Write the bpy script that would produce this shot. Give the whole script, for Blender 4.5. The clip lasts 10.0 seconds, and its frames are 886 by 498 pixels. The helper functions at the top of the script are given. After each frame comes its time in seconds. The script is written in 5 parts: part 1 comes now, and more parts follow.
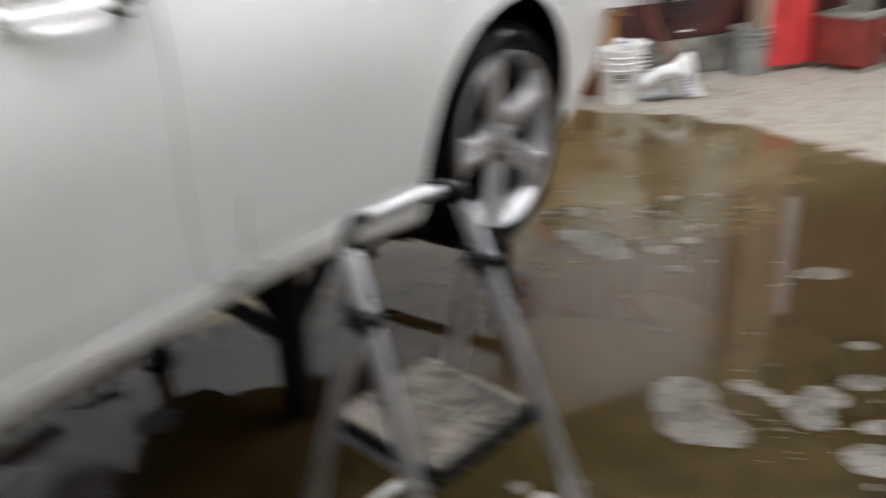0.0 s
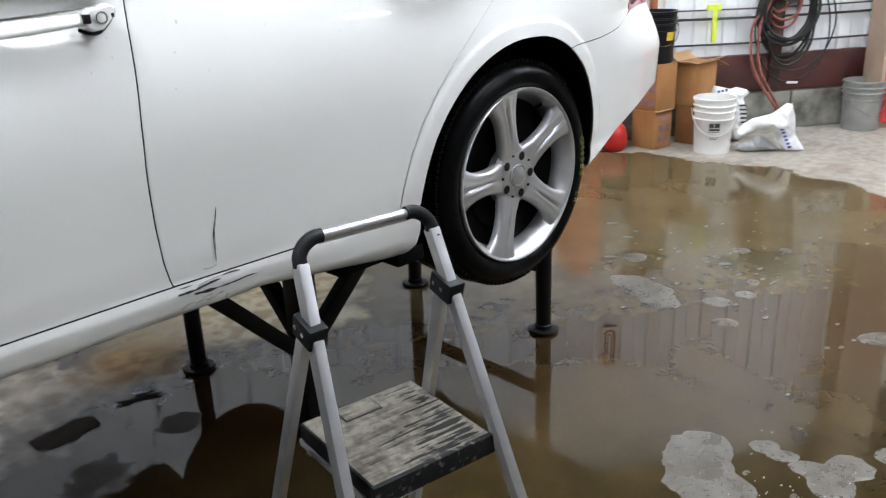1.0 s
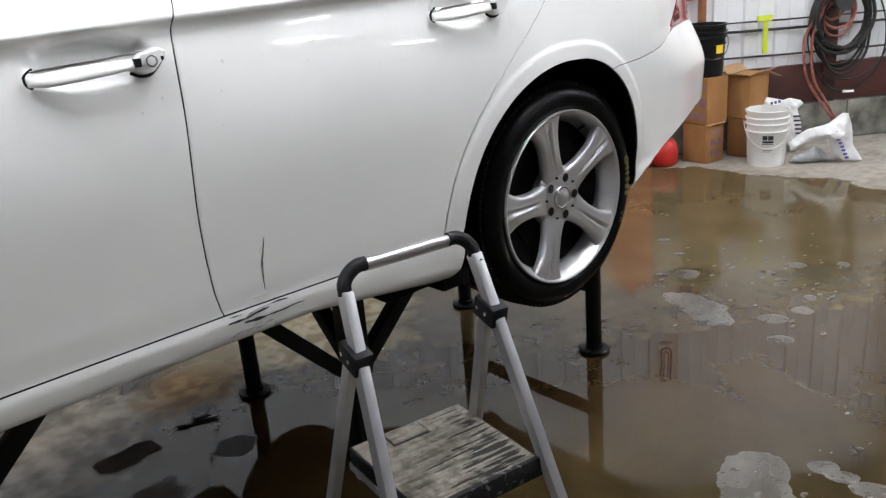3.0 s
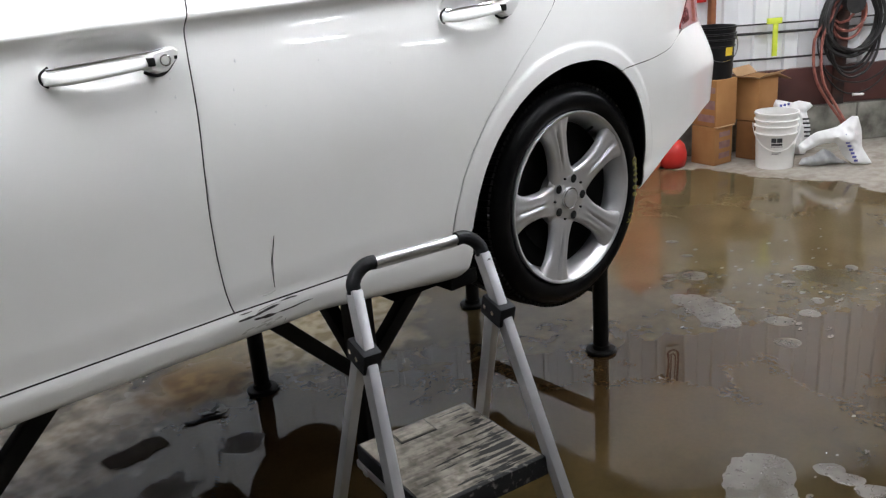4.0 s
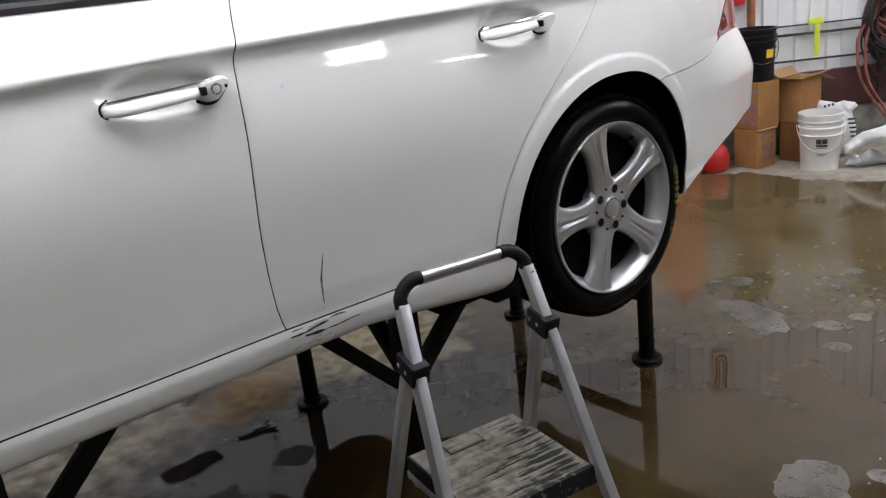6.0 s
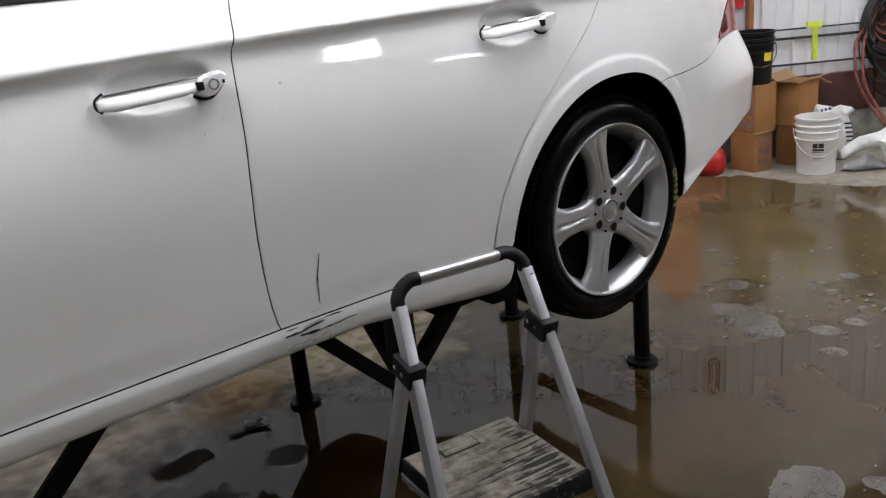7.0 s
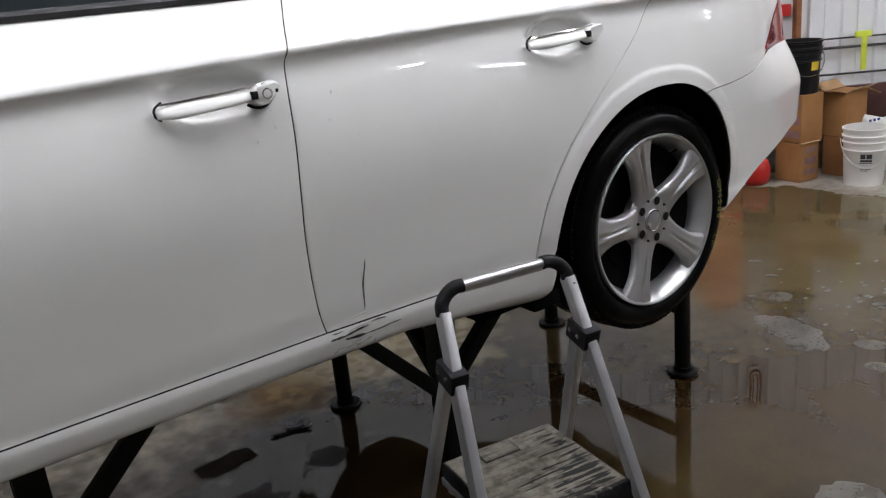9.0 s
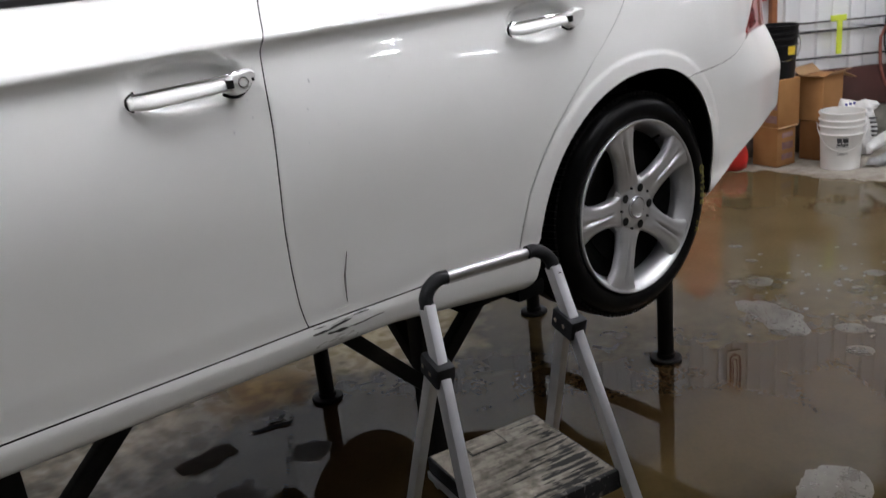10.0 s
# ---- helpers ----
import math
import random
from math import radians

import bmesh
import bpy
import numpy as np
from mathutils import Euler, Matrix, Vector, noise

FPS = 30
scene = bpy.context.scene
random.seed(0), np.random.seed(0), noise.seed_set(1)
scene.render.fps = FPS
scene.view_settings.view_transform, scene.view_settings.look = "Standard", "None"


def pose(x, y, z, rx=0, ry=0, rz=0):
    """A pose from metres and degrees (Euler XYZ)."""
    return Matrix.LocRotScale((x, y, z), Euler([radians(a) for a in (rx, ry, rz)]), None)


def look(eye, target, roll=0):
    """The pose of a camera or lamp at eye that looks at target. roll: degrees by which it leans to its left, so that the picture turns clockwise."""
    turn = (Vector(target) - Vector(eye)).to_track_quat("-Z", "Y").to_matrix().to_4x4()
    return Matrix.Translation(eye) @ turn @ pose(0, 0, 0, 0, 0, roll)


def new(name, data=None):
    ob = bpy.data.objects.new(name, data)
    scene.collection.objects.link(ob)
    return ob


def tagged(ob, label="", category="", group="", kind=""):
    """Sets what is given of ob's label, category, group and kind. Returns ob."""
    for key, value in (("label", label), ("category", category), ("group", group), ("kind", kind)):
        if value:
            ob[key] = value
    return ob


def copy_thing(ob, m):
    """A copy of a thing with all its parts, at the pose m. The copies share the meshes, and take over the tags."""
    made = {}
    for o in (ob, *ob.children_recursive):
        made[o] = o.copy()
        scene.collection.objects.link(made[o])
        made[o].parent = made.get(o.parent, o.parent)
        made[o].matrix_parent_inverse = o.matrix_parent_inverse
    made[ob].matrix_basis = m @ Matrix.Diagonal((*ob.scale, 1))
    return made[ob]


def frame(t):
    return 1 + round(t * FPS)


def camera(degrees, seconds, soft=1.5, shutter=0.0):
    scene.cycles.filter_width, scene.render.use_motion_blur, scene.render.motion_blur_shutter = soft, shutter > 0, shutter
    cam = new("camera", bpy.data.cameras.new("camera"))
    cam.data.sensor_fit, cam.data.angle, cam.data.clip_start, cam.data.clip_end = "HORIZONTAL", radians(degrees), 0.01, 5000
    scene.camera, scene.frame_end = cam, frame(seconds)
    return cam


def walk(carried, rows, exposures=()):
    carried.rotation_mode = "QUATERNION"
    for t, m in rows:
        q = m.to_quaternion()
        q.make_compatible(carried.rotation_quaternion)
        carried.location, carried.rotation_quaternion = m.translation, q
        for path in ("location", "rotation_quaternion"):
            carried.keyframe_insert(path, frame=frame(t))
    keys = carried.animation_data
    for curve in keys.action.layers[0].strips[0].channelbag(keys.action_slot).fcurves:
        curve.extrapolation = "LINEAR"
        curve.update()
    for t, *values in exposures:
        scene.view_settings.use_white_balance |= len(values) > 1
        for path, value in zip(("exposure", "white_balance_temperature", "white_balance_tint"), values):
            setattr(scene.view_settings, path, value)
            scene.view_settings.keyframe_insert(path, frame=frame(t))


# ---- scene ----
cam = camera(55.6, 10.0, soft=1.25, shutter=1.0)
EXPOSURES = [(0.0, 0.08, 6600, 11), (0.3, 0.42, 6300, 9), (0.5, 0.60, 6200, 8), (1.0, 0.39, 6220, 9), (2.5, 0.06, 6400, 11), (4.5, -0.05, 6440, 11), (5.5, -0.22, 6470, 12), (7.0, -0.38, 6500, 13), (10.0, -0.48, 6500, 13)]
PATH = [
    (0, (-1.933, -1.183, 1.513), (-0.46, -0.096, 0.707), -3.0),
    (0.1, (-1.911, -1.226, 1.494), (-0.403, -0.19, 0.688), -1.6),
    (0.2, (-1.894, -1.258, 1.489), (-0.422, -0.172, 0.672), -1.8),
    (0.3, (-1.883, -1.307, 1.497), (-0.468, -0.16, 0.67), -1.9),
    (0.4, (-1.86, -1.332, 1.5), (-0.468, -0.149, 0.683), -1.7),
    (0.5, (-1.836, -1.365, 1.502), (-0.46, -0.157, 0.7), -1.6),
    (0.6, (-1.818, -1.39, 1.491), (-0.448, -0.139, 0.734), -1.8),
    (1, (-1.758, -1.468, 1.484), (-0.446, -0.131, 0.781), -2.3),
    (1.5, (-1.749, -1.506, 1.495), (-0.48, -0.111, 0.827), -4.7),
    (2, (-1.739, -1.497, 1.499), (-0.47, -0.108, 0.82), -5.0),
    (2.5, (-1.742, -1.499, 1.503), (-0.499, -0.08, 0.838), -4.9),
    (3, (-1.75, -1.498, 1.505), (-0.521, -0.063, 0.85), -4.8),
    (4.5, (-1.768, -1.516, 1.513), (-0.56, -0.062, 0.861), -4.7),
    (5, (-1.778, -1.523, 1.53), (-0.61, -0.03, 0.893), -6.7),
    (5.5, (-1.782, -1.524, 1.531), (-0.623, -0.017, 0.908), -6.2),
    (5.7, (-1.784, -1.533, 1.53), (-0.639, -0.015, 0.909), -7.0),
    (7, (-1.777, -1.505, 1.529), (-0.619, 0.0, 0.901), -5.9),
    (7.5, (-1.778, -1.509, 1.528), (-0.632, 0.005, 0.899), -6.5),
    (8, (-1.78, -1.507, 1.528), (-0.639, 0.009, 0.896), -6.1),
    (8.5, (-1.778, -1.507, 1.532), (-0.646, 0.019, 0.906), -6.2),
    (9, (-1.801, -1.516, 1.543), (-0.711, 0.046, 0.936), -5.8),
    (9.5, (-1.798, -1.505, 1.55), (-0.686, 0.043, 0.943), -5.4),
    (10, (-1.789, -1.482, 1.537), (-0.665, 0.044, 0.9), -6.2),
]
walk(cam, [(t, look(eye, target, roll)) for t, eye, target, roll in PATH], EXPOSURES)

# ---- world, lamps and exposure ----
world = bpy.data.worlds.new("world")
scene.world = world
world.use_nodes = True
world.node_tree.nodes["Background"].inputs["Color"].default_value = (0.75, 0.82, 0.9, 1)
world.node_tree.nodes["Background"].inputs["Strength"].default_value = 0.05


# ---- materials ----
def nodes_of(name):
    m = bpy.data.materials.new(name)
    m.use_nodes = True
    return m, m.node_tree.nodes, m.node_tree.links, m.node_tree.nodes["Principled BSDF"]


def rgba(c):
    return (c[0], c[1], c[2], 1)


def surface(name, a, b, rough=0.5, rough_b=None, metal=0.0, scale=8.0, fine=90.0, bump=0.1, coat=0.0, mix=(0.35, 0.65), spec=0.5):
    """Two colours mixed by coarse noise, with fine grain in roughness and relief."""
    m, n, l, p = nodes_of(name)
    geo = n.new("ShaderNodeNewGeometry")
    n1, n2 = n.new("ShaderNodeTexNoise"), n.new("ShaderNodeTexNoise")
    n1.inputs["Scale"].default_value, n1.inputs["Detail"].default_value = scale, 6
    n2.inputs["Scale"].default_value, n2.inputs["Detail"].default_value = fine, 4
    l.new(geo.outputs["Position"], n1.inputs["Vector"])
    l.new(geo.outputs["Position"], n2.inputs["Vector"])
    ramp = n.new("ShaderNodeValToRGB")
    ramp.color_ramp.elements[0].position, ramp.color_ramp.elements[1].position = mix
    ramp.color_ramp.elements[0].color, ramp.color_ramp.elements[1].color = rgba(a), rgba(b)
    l.new(n1.outputs["Fac"], ramp.inputs["Fac"])
    l.new(ramp.outputs["Color"], p.inputs["Base Color"])
    rr = n.new("ShaderNodeMapRange")
    rr.inputs["To Min"].default_value, rr.inputs["To Max"].default_value = rough, rough if rough_b is None else rough_b
    l.new(n2.outputs["Fac"], rr.inputs["Value"])
    l.new(rr.outputs["Result"], p.inputs["Roughness"])
    p.inputs["Metallic"].default_value = metal
    p.inputs["Coat Weight"].default_value = coat
    p.inputs["Coat Roughness"].default_value = 0.03
    p.inputs["Specular IOR Level"].default_value = spec
    if bump:
        bp = n.new("ShaderNodeBump")
        bp.inputs["Strength"].default_value, bp.inputs["Distance"].default_value = bump, 0.002
        l.new(n2.outputs["Fac"], bp.inputs["Height"])
        l.new(bp.outputs["Normal"], p.inputs["Normal"])
    return m


def glow(name, c, strength):
    m, n, l, p = nodes_of(name)
    p.inputs["Base Color"].default_value = rgba(c)
    p.inputs["Emission Color"].default_value = rgba(c)
    p.inputs["Emission Strength"].default_value = strength
    return m


PAINT = surface("white_car_paint", (0.80, 0.80, 0.785), (0.83, 0.83, 0.815), 0.46, 0.52, scale=3, fine=300, bump=0.0, coat=0.8)
SEAL_AND_GAP = surface("black_rubber_and_gap_shade", (0.003, 0.003, 0.003), (0.007, 0.007, 0.007), 0.55, 0.75, scale=20, fine=200, bump=0.15, spec=0.2)
TYRE = surface("wet_tyre_rubber", (0.0015, 0.0015, 0.002), (0.004, 0.004, 0.004), 0.26, 0.42, scale=25, fine=160, bump=0.15, spec=0.09)
LINER_AND_SHADE = surface("black_felt_and_shade", (0.0010, 0.0010, 0.0010), (0.0025, 0.0023, 0.002), 0.85, 0.95, scale=12, fine=200, bump=0.3, spec=0.1)
ALLOY = surface("silver_alloy", (0.50, 0.50, 0.51), (0.58, 0.58, 0.59), 0.32, 0.42, metal=0.75, scale=14, fine=240, bump=0.04)
CHROME = surface("chrome", (0.85, 0.85, 0.86), (0.9, 0.9, 0.9), 0.06, 0.12, metal=1.0, scale=30, fine=200, bump=0.0)
GLASS = surface("dark_window_glass", (0.012, 0.016, 0.018), (0.02, 0.024, 0.026), 0.03, 0.06, scale=4, fine=60, bump=0.0)
TRIM = surface("grey_window_trim", (0.03, 0.031, 0.034), (0.05, 0.05, 0.052), 0.25, 0.4, scale=20, fine=100, bump=0.0)
REDLENS = surface("red_lamp_lens", (0.22, 0.005, 0.005), (0.30, 0.008, 0.008), 0.08, 0.12, scale=60, fine=200, bump=0.05, coat=0.6)
STEEL = surface("black_painted_steel", (0.0025, 0.0025, 0.0025), (0.007, 0.006, 0.005), 0.4, 0.65, scale=14, fine=120, bump=0.15, spec=0.25)
ALU = surface("brushed_aluminium", (0.48, 0.48, 0.50), (0.58, 0.58, 0.59), 0.32, 0.46, metal=0.85, scale=10, fine=260, bump=0.05)
ALU_DULL = surface("scuffed_aluminium", (0.22, 0.215, 0.20), (0.40, 0.39, 0.37), 0.45, 0.6, metal=0.5, scale=25, fine=200, bump=0.15)
GRIP = surface("dark_grey_plastic", (0.006, 0.0062, 0.007), (0.012, 0.0122, 0.0135), 0.45, 0.6, scale=20, fine=220, bump=0.12, spec=0.12)
NOSING = surface("scuffed_black_rubber", (0.007, 0.007, 0.0075), (0.17, 0.16, 0.145), 0.6, 0.8, scale=55, fine=260, bump=0.2, mix=(0.57, 0.78), spec=0.2)
CARD = surface("brown_cardboard", (0.29, 0.135, 0.042), (0.36, 0.175, 0.06), 0.8, 0.9, scale=5, fine=120, bump=0.15)
CARD_PALE = surface("pale_cardboard_inside", (0.40, 0.245, 0.125), (0.47, 0.30, 0.16), 0.8, 0.9, scale=5, fine=120, bump=0.15)
CARD_WET = surface("soaked_cardboard", (0.085, 0.055, 0.034), (0.13, 0.088, 0.058), 0.6, 0.75, scale=9, fine=60, bump=0.1, spec=0.3)
CARD_SHADED = surface("shaded_cardboard", (0.19, 0.075, 0.022), (0.26, 0.11, 0.034), 0.8, 0.9, scale=5, fine=120, bump=0.15)
PRINT = surface("faded_violet_print", (0.22, 0.12, 0.12), (0.28, 0.17, 0.15), 0.85, 0.9, scale=20, fine=120, bump=0.0)
WHITEP = surface("white_pail_plastic", (0.74, 0.73, 0.70), (0.80, 0.79, 0.77), 0.35, 0.5, scale=9, fine=90, bump=0.05)
BLACKP = surface("black_pail_plastic", (0.004, 0.004, 0.005), (0.010, 0.010, 0.011), 0.3, 0.45, scale=9, fine=90, bump=0.05, spec=0.3)
GREYP = surface("grey_pail_plastic", (0.20, 0.20, 0.185), (0.27, 0.265, 0.25), 0.5, 0.7, scale=9, fine=90, bump=0.1)
YELLOW = surface("yellow_sticker", (0.75, 0.52, 0.03), (0.8, 0.58, 0.05), 0.5, 0.6, scale=30, fine=90, bump=0.0)
INK = surface("black_ink", (0.02, 0.02, 0.022), (0.04, 0.04, 0.045), 0.6, 0.7, scale=30, fine=90, bump=0.0)
BLUEINK = surface("blue_ink", (0.06, 0.07, 0.28), (0.10, 0.11, 0.36), 0.5, 0.6, scale=30, fine=90, bump=0.0)
BAG = surface("white_woven_plastic", (0.72, 0.72, 0.72), (0.82, 0.82, 0.82), 0.35, 0.55, scale=14, fine=400, bump=0.1)
FOIL = surface("grey_plastic_film", (0.30, 0.31, 0.32), (0.45, 0.46, 0.47), 0.25, 0.4, scale=18, fine=150, bump=0.2)
REDP = surface("red_plastic", (0.45, 0.016, 0.012), (0.53, 0.026, 0.02), 0.35, 0.5, scale=12, fine=120, bump=0.06)
ORANGERED = surface("orange_red_enamel", (0.72, 0.15, 0.07), (0.80, 0.20, 0.10), 0.18, 0.3, scale=6, fine=90, bump=0.05)
REDCLOTH = surface("red_vinyl_sheet", (0.42, 0.02, 0.022), (0.62, 0.05, 0.05), 0.5, 0.65, scale=4, fine=90, bump=0.15)
REDSTEEL = surface("worn_red_enamel", (0.15, 0.018, 0.014), (0.24, 0.032, 0.025), 0.4, 0.6, scale=7, fine=120, bump=0.15)
LIME = surface("lime_yellow_plastic", (0.62, 0.74, 0.05), (0.70, 0.80, 0.08), 0.45, 0.55, scale=20, fine=120, bump=0.05)
RUST = surface("rusty_brown_steel", (0.014, 0.008, 0.006), (0.07, 0.026, 0.016), 0.6, 0.8, scale=14, fine=120, bump=0.25)
HOSEB = surface("black_hose_rubber", (0.006, 0.006, 0.006), (0.018, 0.017, 0.016), 0.45, 0.6, scale=20, fine=150, bump=0.1)
HOSER = surface("faded_red_hose", (0.20, 0.06, 0.048), (0.34, 0.12, 0.09), 0.5, 0.65, scale=20, fine=150, bump=0.1)
PIPE = surface("black_iron_pipe", (0.012, 0.012, 0.013), (0.03, 0.029, 0.028), 0.4, 0.55, scale=15, fine=150, bump=0.1)
METALWALL = surface("white_sheet_metal", (0.76, 0.77, 0.79), (0.84, 0.85, 0.86), 0.35, 0.5, scale=1.2, fine=40, bump=0.04)
BROWNP = surface("oxblood_painted_board", (0.038, 0.012, 0.010), (0.075, 0.024, 0.020), 0.35, 0.55, scale=3, fine=60, bump=0.12)
MORTAR = surface("dirty_mortar", (0.06, 0.055, 0.047), (0.12, 0.11, 0.095), 0.8, 0.95, scale=6, fine=90, bump=0.3)
KERB = surface("grey_concrete_kerb", (0.07, 0.066, 0.053), (0.28, 0.27, 0.235), 0.7, 0.9, scale=6, fine=80, bump=0.35)
WOOD = surface("orange_stained_wood", (0.22, 0.075, 0.026), (0.32, 0.12, 0.045), 0.5, 0.65, scale=9, fine=90, bump=0.2)
PLY = surface("tan_plywood", (0.36, 0.26, 0.19), (0.46, 0.34, 0.25), 0.55, 0.7, scale=3, fine=70, bump=0.15)
CEILM = surface("grey_ceiling_board", (0.20, 0.19, 0.18), (0.27, 0.26, 0.25), 0.5, 0.6, scale=1.0, fine=40, bump=0.05)
EAVE = surface("dark_timber", (0.05, 0.035, 0.022), (0.09, 0.065, 0.04), 0.6, 0.8, scale=3, fine=60, bump=0.15)
PLAIN = surface("grey_wall_board", (0.10, 0.10, 0.10), (0.14, 0.14, 0.138), 0.6, 0.8, scale=1.0, fine=40, bump=0.08)
# the pale base colour stands in for the glints on the bubbles
BUBBLE = surface("pale_glint_bubble", (0.50, 0.49, 0.47), (0.70, 0.69, 0.67), 0.03, 0.05, scale=30, fine=90, bump=0.0, coat=1.0)
DROP = surface("water_drop", (0.75, 0.76, 0.77), (0.8, 0.8, 0.8), 0.02, 0.03, scale=30, fine=90, bump=0.0, coat=1.0)
FOAM = surface("soap_foam", (0.145, 0.132, 0.115), (0.225, 0.208, 0.186), 0.22, 0.36, scale=9, fine=60, bump=0.0)
foam_noise = FOAM.node_tree.nodes.new("ShaderNodeTexNoise")
foam_noise.inputs["Scale"].default_value, foam_noise.inputs["Detail"].default_value = 7.0, 4.0
foam_alpha = FOAM.node_tree.nodes.new("ShaderNodeMapRange")
for key, value in (("From Min", 0.35), ("From Max", 0.65), ("To Min", 0.52), ("To Max", 0.74)):
    foam_alpha.inputs[key].default_value = value
foam_place = FOAM.node_tree.nodes.new("ShaderNodeNewGeometry")
FOAM.node_tree.links.new(foam_place.outputs["Position"], foam_noise.inputs["Vector"])
FOAM.node_tree.links.new(foam_noise.outputs["Fac"], foam_alpha.inputs["Value"])
FOAM.node_tree.links.new(foam_alpha.outputs["Result"], FOAM.node_tree.nodes["Principled BSDF"].inputs["Alpha"])
SCRAPE = surface("bare_scraped_metal", (0.02, 0.02, 0.02), (0.13, 0.13, 0.125), 0.4, 0.7, scale=60, fine=300, bump=0.3, metal=0.3)
SCRAPE_DARK = surface("dark_torn_metal", (0.012, 0.011, 0.010), (0.055, 0.05, 0.045), 0.5, 0.7, scale=60, fine=300, bump=0.3)
SCRAPE_DULL = surface("rubbed_through_paint", (0.05, 0.05, 0.048), (0.30, 0.30, 0.29), 0.4, 0.6, scale=45, fine=300, bump=0.2)
SCUFF = surface("grey_scuff", (0.30, 0.30, 0.285), (0.42, 0.42, 0.40), 0.5, 0.7, scale=40, fine=300, bump=0.1)
SMUDGE = surface("faint_smudge", (0.42, 0.41, 0.385), (0.66, 0.655, 0.63), 0.35, 0.5, scale=90, fine=300, bump=0.05)
CHALK = surface("yellow_chalk", (0.16, 0.155, 0.035), (0.30, 0.28, 0.08), 0.9, 0.95, scale=80, fine=300, bump=0.1)
TUBE = glow("lit_tube", (0.95, 0.97, 1.0), 148.0)


def floor_material():
    """Wet, stained concrete: a large pool of brown water with a dry pale rim."""
    m, n, l, p = nodes_of("wet_concrete")
    geo = n.new("ShaderNodeNewGeometry")

    def noise_at(scale, detail=6, rough=0.55):
        t = n.new("ShaderNodeTexNoise")
        t.inputs["Scale"].default_value, t.inputs["Detail"].default_value, t.inputs["Roughness"].default_value = scale, detail, rough
        l.new(geo.outputs["Position"], t.inputs["Vector"])
        return t.outputs["Fac"]

    def maths(op, a, b):
        t = n.new("ShaderNodeMath")
        t.operation = op
        for i, v in enumerate((a, b)):
            if isinstance(v, (int, float)):
                t.inputs[i].default_value = v
            else:
                l.new(v, t.inputs[i])
        return t.outputs[0]

    def span(v, lo, hi, a=0.0, b=1.0):
        t = n.new("ShaderNodeMapRange")
        t.interpolation_type = "SMOOTHSTEP"
        for k, w in (("From Min", lo), ("From Max", hi), ("To Min", a), ("To Max", b)):
            t.inputs[k].default_value = w
        l.new(v, t.inputs["Value"])
        return t.outputs["Result"]

    def mixc(f, a, b):
        t = n.new("ShaderNodeMix")
        t.data_type = "RGBA"
        l.new(f, t.inputs["Factor"])
        for i, v in ((6, a), (7, b)):
            if isinstance(v, tuple):
                t.inputs[i].default_value = rgba(v)
            else:
                l.new(v, t.inputs[i])
        return t.outputs[2]

    dist = n.new("ShaderNodeVectorMath")
    dist.operation = "DISTANCE"
    l.new(geo.outputs["Position"], dist.inputs[0])
    dist.inputs[1].default_value = POOL[0]
    coarse, mid, fine, grain, crumb = noise_at(0.9, 2), noise_at(3.5, 2.5, 0.45), noise_at(14, 1.5, 0.4), noise_at(120, 4), noise_at(16)
    shore = noise_at(3.5)
    edge = maths("ADD", dist.outputs["Value"], maths("MULTIPLY", maths("SUBTRACT", shore, 0.5), 0.55))
    # only the floor towards the wall is dry
    inland = n.new("ShaderNodeVectorMath")
    inland.operation = "DOT_PRODUCT"
    l.new(geo.outputs["Position"], inland.inputs[0])
    inland.inputs[1].default_value = (0.588, 0.809, 0.0)
    far_side = span(maths("ADD", inland.outputs["Value"], maths("MULTIPLY", maths("SUBTRACT", mid, 0.5), 0.5)), 0.3, 0.7)
    dry = maths("MULTIPLY", span(edge, POOL[1] - 0.05, POOL[1] + 0.07), far_side)
    # a shallow ridge in the slab, damp and dappled, runs across the pool
    across = n.new("ShaderNodeVectorMath")
    across.operation = "DOT_PRODUCT"
    l.new(geo.outputs["Position"], across.inputs[0])
    across.inputs[1].default_value = RIDGE[0]
    off = maths("ADD", maths("SUBTRACT", across.outputs["Value"], RIDGE[1]), maths("MULTIPLY", maths("SUBTRACT", fine, 0.5), 0.10))
    strip = maths("MULTIPLY", span(off, -0.01, 0.03), span(off, 0.22, 0.5, 1.0, 0.0))
    ridge = maths("MULTIPLY", strip, span(maths("ADD", maths("MULTIPLY", noise_at(20, 3, 0.5), 0.6), maths("MULTIPLY", mid, 0.4)), 0.30, 0.70))
    shallow = span(maths("ADD", off, maths("MULTIPLY", maths("SUBTRACT", mid, 0.5), 0.5)), 0.02, 0.75)
    place = n.new("ShaderNodeSeparateXYZ")
    l.new(geo.outputs["Position"], place.inputs[0])
    # the ridge dies out under the middle of the car
    fade = span(maths("ADD", place.outputs["X"], maths("MULTIPLY", maths("SUBTRACT", mid, 0.5), 0.6)), -0.85, -0.45)
    muddy = span(maths("ADD", off, maths("MULTIPLY", maths("SUBTRACT", coarse, 0.5), 0.8)), -0.95, -0.35, 1.0, 0.0)
    shallow, ridge = maths("MULTIPLY", shallow, fade), maths("MULTIPLY", ridge, fade)

    def blob(x, y, r, k=0.5, soft=0.08):
        d = n.new("ShaderNodeVectorMath")
        d.operation = "DISTANCE"
        l.new(geo.outputs["Position"], d.inputs[0])
        d.inputs[1].default_value = (x, y, 0)
        e = maths("ADD", d.outputs["Value"], maths("MULTIPLY", maths("SUBTRACT", maths("ADD", maths("MULTIPLY", mid, 0.7), maths("MULTIPLY", fine, 0.3)), 0.5), k))
        return span(e, r - soft, r + soft, 1.0, 0.0)
